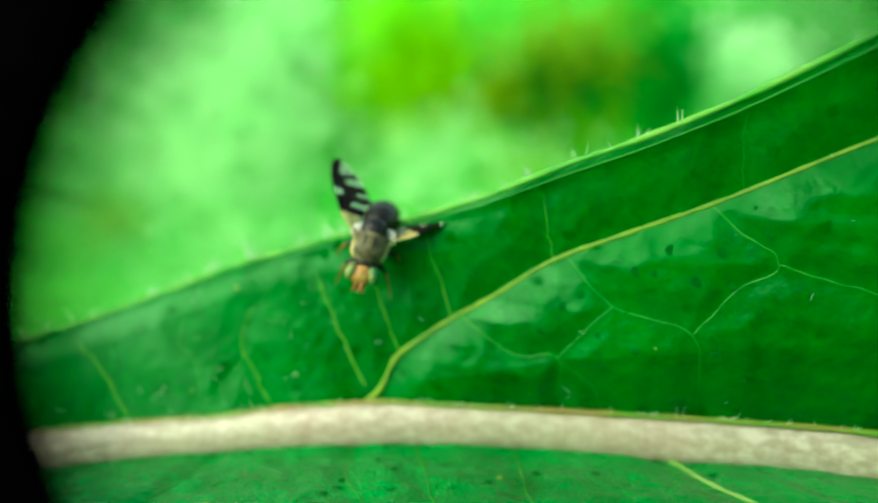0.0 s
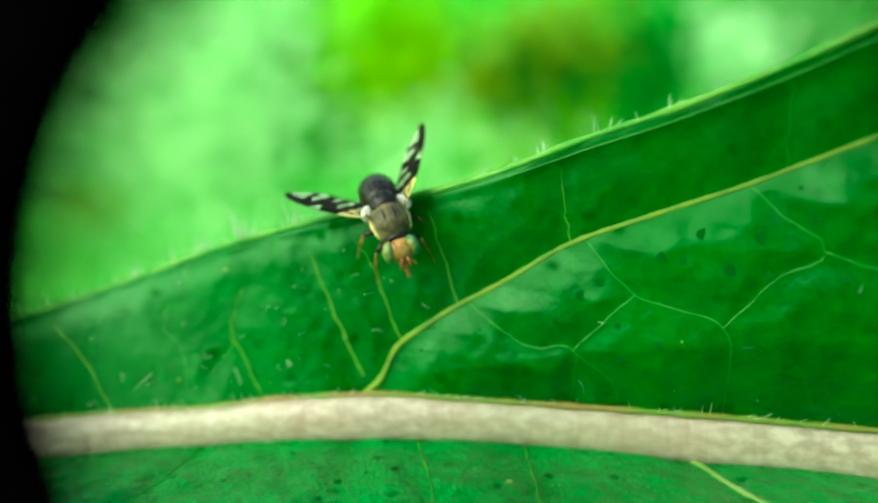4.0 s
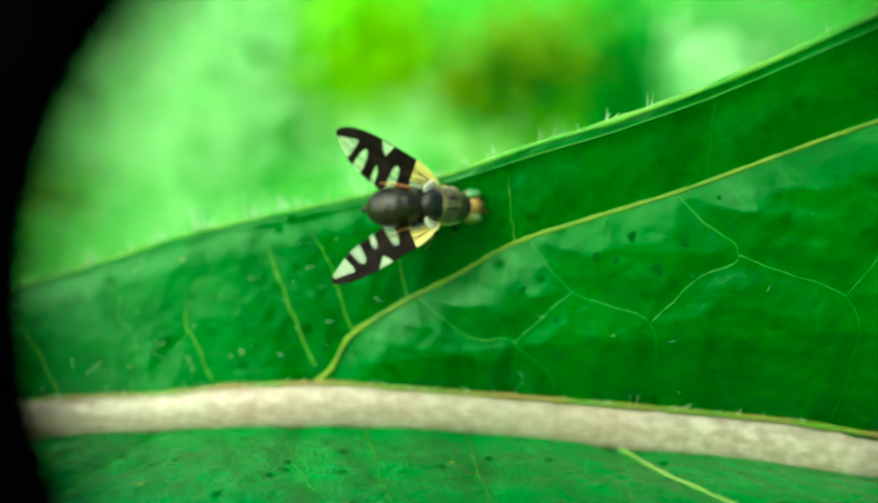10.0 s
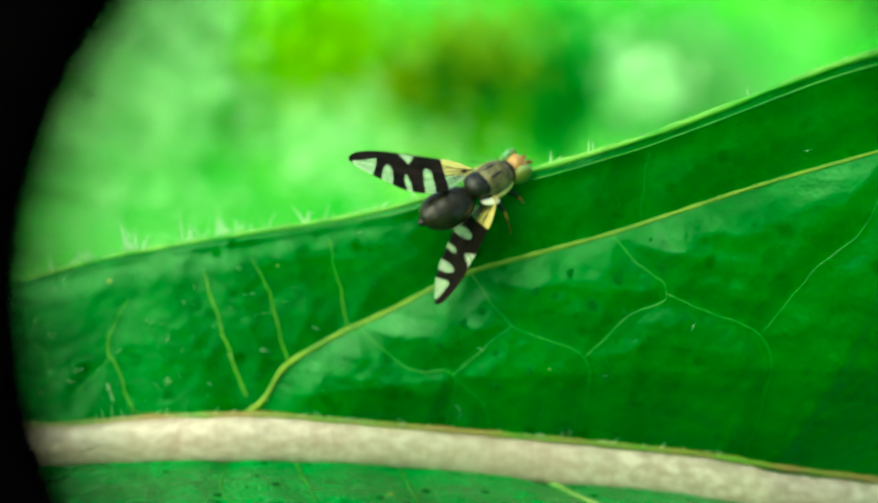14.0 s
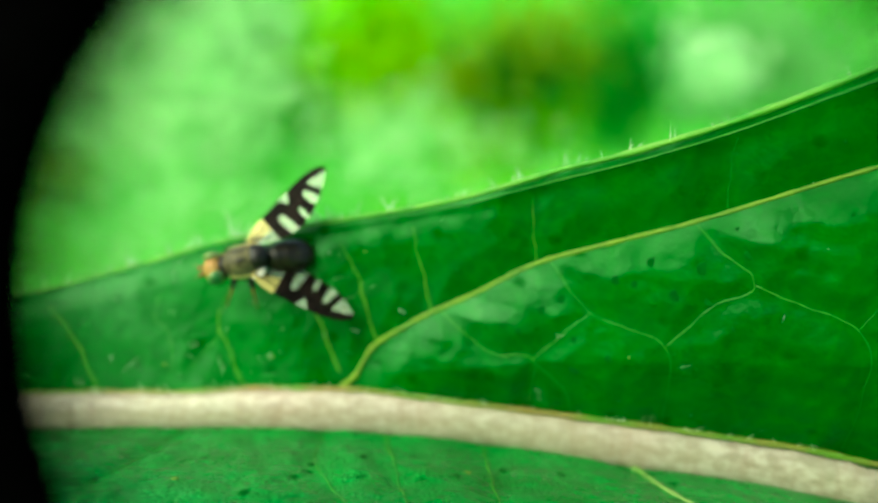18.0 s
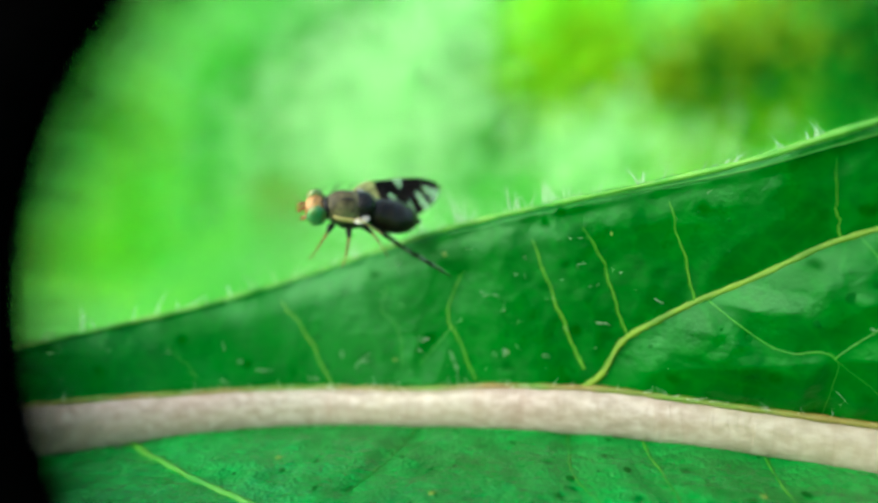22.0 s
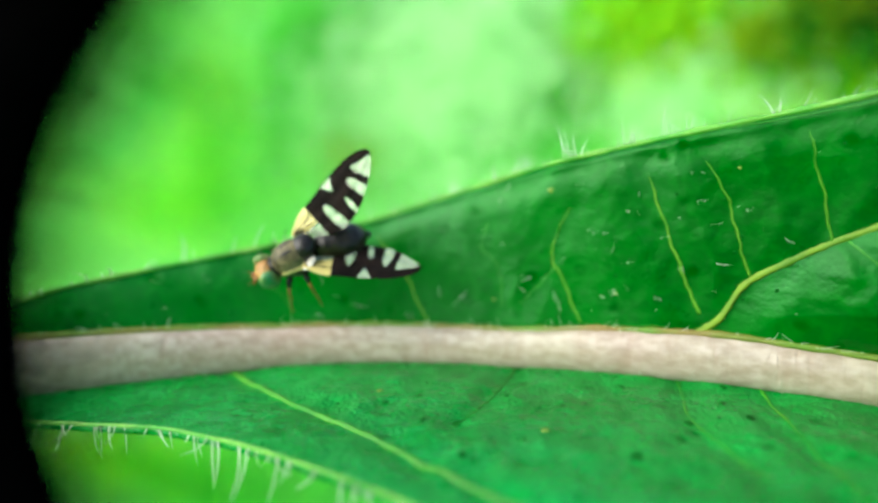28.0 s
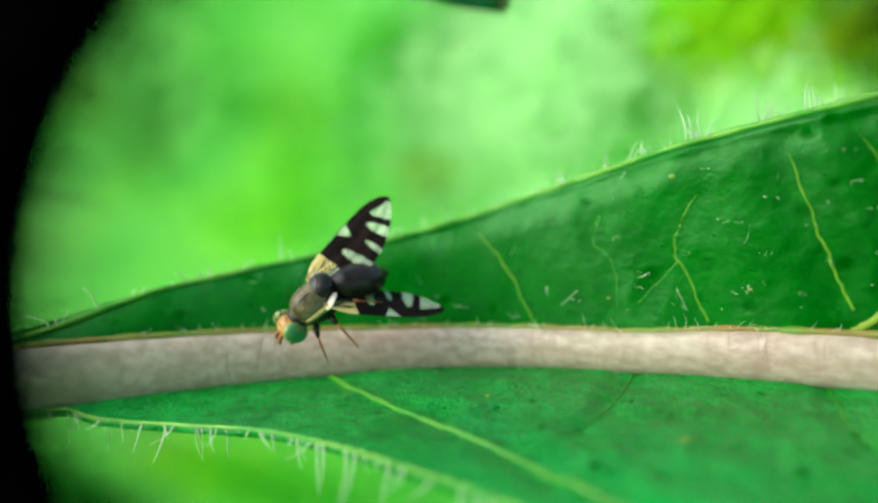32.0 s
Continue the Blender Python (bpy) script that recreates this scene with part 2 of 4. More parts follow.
# ---- mesh helpers; leaf space is in millimetres from the first eye ----
LEAF = pose(0, 0, EYE, TILT, 0, 0) @ Matrix.Diagonal((0.001, 0.001, 0.001, 1))
LEAF_NP = np.array(LEAF)


def to_world(v):
    v = np.asarray(v, float)
    return v @ LEAF_NP[:3, :3].T + LEAF_NP[:3, 3]


def mesh_part(name, verts, faces, material, parent=None, label="", smooth=True, indices=None):
    me = bpy.data.meshes.new(name)
    me.from_pydata([tuple(v) for v in verts], [], [tuple(f) for f in faces])
    for mt in material if isinstance(material, (list, tuple)) else (material,):
        me.materials.append(mt)
    if indices is not None:
        me.polygons.foreach_set("material_index", np.asarray(indices, np.int32))
    if smooth:
        me.polygons.foreach_set("use_smooth", np.ones(len(me.polygons), bool))
    me.update()
    ob = new(name, me)
    if parent is not None:
        ob.parent = parent
    if label:
        tagged(ob, label)
    return ob


def tube_data(path, radii, n=8, flat=None, caps=True):
    """Verts and faces of a tube along path; radii a number, a list, or pairs across and along flat."""
    path = np.asarray(path, float)
    k = len(path)
    radii = np.broadcast_to(np.asarray(radii, float), (k,)) if np.ndim(radii) < 2 else np.asarray(radii, float)
    tang = np.gradient(path, axis=0)
    tang /= np.linalg.norm(tang, axis=1, keepdims=True) + 1e-12
    ref = np.array(flat if flat is not None else (0.0, 0.0, 1.0))
    verts = []
    for i in range(k):
        a = ref - tang[i] * (ref @ tang[i])
        if np.linalg.norm(a) < 1e-3:
            a = np.array((1.0, 0.0, 0.0)) - tang[i] * tang[i][0]
        a /= np.linalg.norm(a)
        b = np.cross(tang[i], a)
        ra, rb = (radii[i], radii[i]) if radii.ndim == 1 else radii[i]
        for j in range(n):
            w = 2 * math.pi * j / n
            verts.append(path[i] + a * ra * math.cos(w) + b * rb * math.sin(w))
    faces = [(i * n + j, i * n + (j + 1) % n, (i + 1) * n + (j + 1) % n, (i + 1) * n + j) for i in range(k - 1) for j in range(n)]
    if caps:
        faces += [tuple(range(n - 1, -1, -1)), tuple((k - 1) * n + j for j in range(n))]
    return verts, faces


def joined(pieces):
    verts, faces = [], []
    for v, f in pieces:
        o = len(verts)
        verts += list(v)
        faces += [tuple(i + o for i in q) for q in f]
    return verts, faces


def ball_data(centre, radii, turn=None, seg=20, rings=12, warp=None):
    verts, faces = [], []
    turn = np.array(turn.to_3x3()) if turn is not None else np.eye(3)
    for i in range(rings + 1):
        a = math.pi * i / rings
        for j in range(seg):
            b = 2 * math.pi * j / seg
            p = np.array((math.cos(a), math.sin(a) * math.cos(b), math.sin(a) * math.sin(b)))
            if warp:
                p = np.array(warp(*p))
            verts.append(turn @ (p * np.array(radii)) + np.array(centre))
    for i in range(rings):
        for j in range(seg):
            faces.append((i * seg + j, i * seg + (j + 1) % seg, (i + 1) * seg + (j + 1) % seg, (i + 1) * seg + j))
    return verts, faces


def smooth_path(points, n=24):
    """A Catmull-Rom path of n steps a span through the points."""
    p = [np.asarray(q, float) for q in points]
    p = [2 * p[0] - p[1]] + p + [2 * p[-1] - p[-2]]
    out = []
    for i in range(1, len(p) - 2):
        for k in range(n):
            u = k / n
            a, b, c, d = p[i - 1], p[i], p[i + 1], p[i + 2]
            out.append(0.5 * (2 * b + (c - a) * u + (2 * a - 5 * b + 4 * c - d) * u * u + (3 * b - a - 3 * c + d) * u ** 3))
    out.append(p[-2])
    return np.array(out)


# ---- the leaf's form ----
def curve_of(xs, vs):
    xs, vs = np.array(xs, float), np.array(vs, float)
    grid = np.linspace(-36, 34, 701)
    val = np.interp(grid, xs, vs)
    ker = np.hanning(31)
    val = np.convolve(np.pad(val, 15, mode="edge"), ker / ker.sum(), "valid")
    return lambda x: np.interp(x, grid, val)


top_edge = curve_of((-28, -26, -23.8, -20.9, -17.3, -14.4, -11.4, -7.8, -4.8, -0.9, 1.5, 3.7, 5.9, 8.4, 10.6, 12.1, 18, 24, 28),
                    (-7.2, -6.6, -5.4, -4.7, -3.8, -2.9, -1.8, -0.5, 0.3, 1.22, 1.82, 2.68, 3.32, 4.25, 5.28, 6.05, 8.0, 7.0, -6))
rib_top = curve_of((-28, -17, -11, -8.3, -5.9, -2.1, 2.3, 9.5, 13, 18, 28), (-6.9, -6.8, -6.45, -6.25, -5.85, -5.5, -5.57, -5.64, -5.7, -6.2, -7))
rib_low = curve_of((-28, -25, -20, -17, -13, -9, -5, -1.5, 2.4, 6, 8, 11.8, 18.8, 28), (-9.0, -8.95, -8.6, -8.3, -8.0, -7.65, -7.3, -7.05, -6.98, -7.09, -7.2, -7.2, -7.9, -8.3))
low_edge = curve_of((-28, -24, -21, -17, -14, -11.5, -9.3, -7.3, -5.6, -4.2, -2.3, 0.8, 3.2, 4.7, 5.7, 6.3, 7.1, 8.0, 14, 24, 28),
                    (17.6, 17.6, 17.65, 17.55, 16.7, 15.7, 14.75, 13.6, 12.75, 12.0, 11.1, 10.6, 12.2, 14.9, 16.2, 16.7, 15.4, 13.2, 13.0, 15, 17))


def upper_y(x, z):
    """Depth of the rising half of the blade."""
    xc = np.minimum(x, 15.0)
    a, b = xc / 10, (z + 6) / 5
    y = 24.08 - 1.547 * a - 0.73 * b - 1.202 * a * b - 0.107 * b * b
    return y - 0.03 * np.maximum(0, -10 - xc) ** 2 - 0.004 * xc * xc


def lower_z(x, y):
    """Height of the half of the blade that comes forward."""
    a, b = x / 10, (y - 20) / 5
    return -7.02 + 0.269 * a - 0.249 * b - 0.264 * a * a - 0.088 * a * b


def rib_y(x):
    return upper_y(x, rib_low(x)) - 0.15


def low_point(x, y):
    fall = np.exp(-(rib_y(x) - y) / 1.4)
    z = lower_z(x, y) + (rib_low(x) + 0.15 - lower_z(x, rib_y(x))) * fall
    return z


# side veins: across the rising half as (x, z), across the forward half as (x, y)
VEINS_UP = [
    (0.165, 0.09, [(-2.75, -5.6), (-2.15, -5.0), (-1.56, -3.85), (-0.41, -2.95), (0.44, -2.38), (1.86, -1.55), (3.72, -0.33), (5.69, 0.48), (8.09, 1.38), (10.34, 2.4), (12.0, 3.15), (15.5, 4.5), (20, 6.0)]),
    (0.066, 0.035, [(3.80, -0.2), (3.7, 0.2), (3.57, 0.75), (3.4, 1.9)]),
    (0.07, 0.03, [(0.44, -2.35), (0.1, -1.19), (-0.32, 0.09), (-0.5, 0.7)]),
    (0.066, 0.035, [(-1.46, -3.6), (-1.81, -2.76), (-2.15, -1.71), (-2.45, -1.02), (-3.03, -0.2)]),
    (0.08, 0.05, [(-2.72, -4.95), (-3.07, -4.3), (-3.45, -3.44), (-3.82, -2.61), (-4.29, -1.46), (-4.6, -0.7)]),
    (0.06, 0.03, [(8.93, 1.85), (8.73, 3.0), (8.67, 3.85)]),
]
VEINS_NET = [
    (0.05, 0.045, [(0.8, -2.3), (2.46, -3.48), (3.96, -3.6), (4.13, -5.5)]),
    (0.055, 0.045, [(4.2, -0.15), (5.58, -1.78), (7.91, -2.64), (8.68, -5.6)]),
    (0.05, 0.05, [(3.96, -3.6), (4.8, -2.6), (5.58, -1.78)]),
    (0.05, 0.05, [(7.91, -2.64), (8.92, -1.25), (9.93, -0.38), (9.0, 0.5), (8.15, 1.4)]),
    (0.05, 0.05, [(9.93, -0.38), (11.14, -0.86), (12.69, -1.42), (13.6, -3.4), (14.15, -5.6)]),
    (0.05, 0.05, [(12.69, -1.42), (13.46, 0.63), (14.27, 1.9), (14.5, 4.0)]),
    (0.08, 0.05, [(-11.72, -6.45), (-12.28, -5.55), (-12.75, -4.73), (-13.42, -3.96), (-14.0, -3.4)]),
    (0.072, 0.045, [(-6.35, -5.75), (-6.74, -5.05), (-7.04, -4.33), (-7.4, -3.82), (-7.46, -3.35), (-7.3, -2.69), (-6.95, -1.9)]),
    (0.05, 0.03, [(-9.83, -2.67), (-9.95, -3.6), (-9.3, -4.2), (-9.1, -5.6)]),
    (0.04, 0.03, [(-7.36, -3.98), (-7.9, -4.7), (-8.45, -5.35)]),
    (0.045, 0.03, [(-16.6, -6.3), (-17.1, -5.7), (-17.7, -5.15)]),
    (0.05, 0.03, [(5.7, -5.6), (5.2, -4.6), (3.96, -3.6)]),
]
VEINS_LOW = [
    (0.115, 0.08, [(-18.9, 23.3), (-17.7, 22.4), (-14.2, 20.0), (-12.0, 18.6), (-10.3, 17.5), (-8.3, 16.0), (-6.2, 14.8), (-4.6, 13.9), (-3.0, 12.95), (-1.7, 12.2), (-0.6, 11.7)]),
    (0.05, 0.03, [(-8.44, 24.6), (-8.7, 21.5), (-9.15, 19.3)]),
    (0.06, 0.03, [(-0.85, 24.2), (-0.38, 20.8), (0.1, 16.6)]),
    (0.06, 0.03, [(2.7, 23.6), (2.6, 20.0), (2.6, 16.0)]),
    (0.13, 0.08, [(7.4, 23.0), (7.95, 22.3), (8.25, 20.2), (9.0, 17.5), (9.8, 14.5)]),
    (0.04, 0.03, [(-3.2, 24.4), (-2.9, 21.0), (-1.6, 17.5)]),
]


def vein_paths(veins):
    out = []
    for r0, r1, pts in veins:
        p = smooth_path(pts, 10)
        if r0 < 0.1:     # fine veins run crooked
            s = np.arange(len(p)) + 7.0 * pts[0][0]
            fade = np.sin(np.linspace(0, math.pi, len(p)))
            p = p + 0.032 * fade[:, None] * np.stack([np.sin(s * 0.55) + 0.6 * np.sin(s * 1.37 + 1), np.sin(s * 0.47 + 2) + 0.6 * np.sin(s * 1.21)], 1)
        out.append((r0, r1, p))
    return out


UP_PATHS, LOW_PATHS = vein_paths(VEINS_UP + VEINS_NET), vein_paths(VEINS_LOW)


def groove(u, w, paths, reach):
    """0 on a vein, rising to 1 between them."""
    d = np.full(u.shape, 1e9)
    for r0, r1, p in paths:
        q = p[::2]
        for i in range(len(q) - 1):
            a, b = q[i], q[i + 1]
            ab = b - a
            k = np.clip(((u - a[0]) * ab[0] + (w - a[1]) * ab[1]) / (ab @ ab + 1e-9), 0, 1)
            d = np.minimum(d, np.hypot(u - a[0] - k * ab[0], w - a[1] - k * ab[1]) * (1.0 if r0 > 0.05 else 1.5))
    d = np.clip(d / reach, 0, 1)
    return d * d * (3 - 2 * d)


def lumps(u, w, size, seed):
    """Slow unevenness, from a few crossed waves."""
    r = np.random.RandomState(seed)
    s = np.zeros_like(u)
    for _ in range(9):
        a, f, ph = r.uniform(0, 6.28), r.uniform(0.6, 1.6) / size, r.uniform(0, 6.28)
        s += np.sin((u * math.cos(a) + w * math.sin(a)) * f * 6.28 + ph)
    return s / 9


def grid_faces(n, m, flip=False):
    f = [(i * m + j, (i + 1) * m + j, (i + 1) * m + j + 1, i * m + j + 1) for i in range(n - 1) for j in range(m - 1)]
    return [q[::-1] for q in f] if flip else f


leaf = tagged(new("leaf"), "glossy dark green hairy leaf folded along its pale midrib", "leaf")


def relief_up(x, z):
    v = np.clip((z - rib_top(x)) / (top_edge(x) - rib_top(x) + 1e-6), 0, 1)
    g = groove(x, z, UP_PATHS, 1.3)
    lip = np.exp(-((v - 0.965) / 0.03) ** 2)
    d = np.clip(1 - (top_edge(x) - z) / 1.3, 0, 1)
    curl = d * d * (0.75 + 0.25 * lumps(x, z, 1.6, 12)) * np.clip((4.5 - x) / 5, 0, 1)
    flat = np.clip((x + 12) / 10, 0.12, 1)
    main = np.interp(x, UP_PATHS[0][2][:, 0], UP_PATHS[0][2][:, 1])     # the panels under the strongest vein are puckered
    pucker = np.clip((x + 1.5) / 2, 0, 1) * np.clip((main - z) / 0.7, 0, 1) * np.clip((z - rib_top(x)) / 1.5, 0, 1) * g
    puff = pucker * (0.085 * lumps(x, z, 1.3, 14) + 0.022 * lumps(x, z, 0.6, 15))
    s = np.clip((z - rib_top(x)) / (main - rib_top(x) + 1e-6), 0, 1)
    below = np.maximum(main - z, 0)
    reach = 1.1 + 0.08 * np.clip(x - 2, 0, 12)
    belly = 0.22 * (1 - s) + 0.46 * reach * (1 - np.exp(-below / reach))     # and belly out steeply from it, down to the midrib
    puff = puff + np.clip((x + 1.5) / 3, 0, 1) * belly * np.minimum(1, s / 0.35)
    return -puff - 0.19 * flat * (g - 0.75) - 0.08 * flat * lumps(x, z, 2.6, 3) - 0.03 * flat * lumps(x, z, 1.0, 4) - 0.006 * lumps(x, z, 0.42, 5) - 0.10 * lip + 0.6 * curl


def up_surface(x, z, lift=0.0):
    return np.stack([x, upper_y(x, z) + relief_up(x, z) - lift, z], -1)


def low_surface(x, y, lift=0.0):
    g = groove(x, y, LOW_PATHS, 1.3)
    inner = np.clip((y - low_edge(x)) / 1.5, 0.15, 1) * np.clip((rib_y(x) - y) / 2.0, 0.1, 1)
    z = low_point(x, y) + 0.12 * (g - 1) + 0.09 * inner * lumps(x + 0.4 * y, 0.6 * y - 0.25 * x, 1.8, 6) + 0.04 * inner * lumps(x, y, 0.9, 7) + 0.016 * lumps(x, y, 0.4, 8) + lift
    return np.stack([x, y, z], -1)


def build_blade():
    xs, vs = np.linspace(-27.3, 26, 640), np.linspace(0, 1, 150)
    x, v = np.meshgrid(xs, vs, indexing="ij")
    z = rib_top(x) - 0.3 + (top_edge(x) - rib_top(x) + 0.3) * v
    p = up_surface(x, z).reshape(-1, 3)
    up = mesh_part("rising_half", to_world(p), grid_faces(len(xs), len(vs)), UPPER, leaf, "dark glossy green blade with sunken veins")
    s = up.modifiers.new("thickness", "SOLIDIFY")
    s.thickness, s.offset = 0.00022, -1
    xs, vs = np.linspace(-27.3, 26, 430), np.linspace(0, 1, 110)
    x, v = np.meshgrid(xs, vs, indexing="ij")
    y = rib_y(x) + 0.2 + (np.minimum(low_edge(x), rib_y(x) - 0.05) - rib_y(x) - 0.2) * v
    p = low_surface(x, y).reshape(-1, 3)
    low = mesh_part("forward_half", to_world(p), grid_faces(len(xs), len(vs), True), SKYLIT_LOWER, leaf, "blade with small dark pits, paler bluish green from sky sheen in its colour")
    s = low.modifiers.new("thickness", "SOLIDIFY")
    s.thickness, s.offset = 0.00022, -1


build_blade()


def build_veins():
    for r0, r1, p in UP_PATHS:
        path = up_surface(p[:, 0], p[:, 1], 0.0 if r0 < 0.062 else 0.008)
        rad = np.linspace(r0, r1, len(p)) * (0.70 if r0 > 0.1 else 0.52 if r0 > 0.062 else 0.45)
        rad = rad * np.minimum(1, 0.3 + np.linspace(4.5, 0, len(p))) if r0 > 0.062 else rad     # thins out towards its tip
        rad = np.stack([rad, rad * 0.42], 1) * (1 + 0.22 * np.sin(np.arange(len(p)) * 1.7) * np.sin(np.arange(len(p)) * 0.37))[:, None]
        v, f = tube_data(path, rad, 8, (0.3, 0, 1))
        mesh_part("side_vein", to_world(v), f, MAIN_VEIN if r0 > 0.15 else VEIN if r0 > 0.062 else FINE_VEIN, leaf, "raised yellow-green side vein" if r0 > 0.15 else "")
    for r0, r1, p in LOW_PATHS:
        path = low_surface(p[:, 0], p[:, 1], 0.0)
        v, f = tube_data(path, np.linspace(r0, r1, len(p)) * ((0.95 if r0 > 0.1 else 0.7) + 0.12 * np.sin(np.arange(len(p)) * 1.3)), 8)
        mesh_part("side_vein", to_world(v), f, STEM_VEIN if r0 == 0.13 else FINE_VEIN, leaf)
    # rims
    x = np.linspace(-27, 25, 300)
    z = top_edge(x)
    v, f = tube_data(up_surface(x, z - 0.02), 0.10 * (1 + 0.25 * np.sin(x * 3.3) * np.sin(x * 1.3)), 8)
    mesh_part("margin", to_world(v), f, EDGE, leaf, "pale rim of the blade")
    x = np.linspace(-2.5, 20, 160)
    z = top_edge(x) - 0.12 - 0.22 * np.clip((x + 2.5) / 6, 0, 1)
    v, f = tube_data(up_surface(x, z, 0.02), np.linspace(0.02, 0.04, 160), 8)
    mesh_part("margin_vein", to_world(v), f, FINE_VEIN, leaf)
    x = np.linspace(-27, 25, 300)
    v, f = tube_data(low_surface(x, np.minimum(low_edge(x), rib_y(x) - 0.05) + 0.02), 0.06, 8)
    mesh_part("margin", to_world(v), f, EDGE, leaf)
    # midrib and stalk
    x = np.linspace(-27.5, 26, 260)
    zc, hz = (rib_top(x) + rib_low(x)) / 2, (rib_top(x) - rib_low(x)) / 2
    path = np.stack([x, upper_y(x, zc) - 0.10, zc], 1)
    stalk = np.array([path[0] + (path[0] - path[1]) / np.linalg.norm(path[0] - path[1]) * d + np.array((0, 0, -0.01 * d * d)) for d in np.linspace(14, 0.3, 24)])
    full = np.concatenate([stalk, path])
    hz = np.concatenate([np.full(24, hz[0]), hz]) * (1 + 0.006 * np.sin(np.arange(len(full)) * 0.9))
    v, f = tube_data(full, np.stack([hz, 0.42 + 0 * hz], 1), 28)
    mesh_part("midrib", to_world(v), f, MIDRIB, leaf, "thick cream midrib flushed with pink")
    for z, s in ((rib_top(x), 1), (rib_low(x), -1)):
        path = np.stack([x, upper_y(x, z) - (0.10 if s > 0 else 0.18), z + 0.02 * s], 1)
        v, f = tube_data(path, (0.11 if s > 0 else 0.07) * (1 + 0.25 * np.sin(x * 5.1) * np.sin(x * 1.9)), 8)
        mesh_part("midrib_seam", to_world(v), f, SEAM if s > 0 else FINE_VEIN, leaf, "yellow-green seam beside the midrib")


build_veins()


def hair(rng, root, way, length, thick):
    way = np.asarray(way, float)
    way = way / np.linalg.norm(way)
    side = rng.normal(size=3)
    side -= way * (side @ way)
    side /= np.linalg.norm(side)
    curl = rng.uniform(0.1, 0.75) * length
    path = [root + way * length * k + side * curl * k * k for k in (0, 0.25, 0.5, 0.75, 1.0)]
    return tube_data(path, np.array((1.0, 0.85, 0.7, 0.45, 0.12)) * thick, 5)


LYING = [((-7.34, -4.79), (-6.95, -5.46)), ((-10.39, -5.12), (-10.86, -5.62)), ((-8.15, -4.37), (-8.5, -4.6)), ((-14.5, -5.95), (-14.0, -6.0)), ((-12.6, -6.2), (-12.1, -6.3)), ((-0.74, -2.35), (-0.30, -2.72)),
         ((-2.42, -3.3), (-2.0, -3.32)), ((-11.44, -5.1), (-11.4, -5.4)), ((-15.8, -6.3), (-15.4, -6.4)), ((-5.38, -4.45), (-5.3, -4.75))]
GLINTS = [(-6.15, -2.67), (-5.86, -2.66), (-9.36, -3.31), (-5.38, -4.58), (-4.15, -4.59), (-3.01, -1.41), (-4.89, -3.58), (-6.6, -1.15), (-11.52, -3.05), (-5.79, -4.72), (-7.26, -5.32), (-8.3, -4.4), (-2.6, -2.1), (-3.9, -2.6),
          (-1.9, -1.6), (-6.9, -3.7), (-5.1, -1.9), (-3.4, -0.6), (-10.52, -5.44), (-3.3, -3.6)]


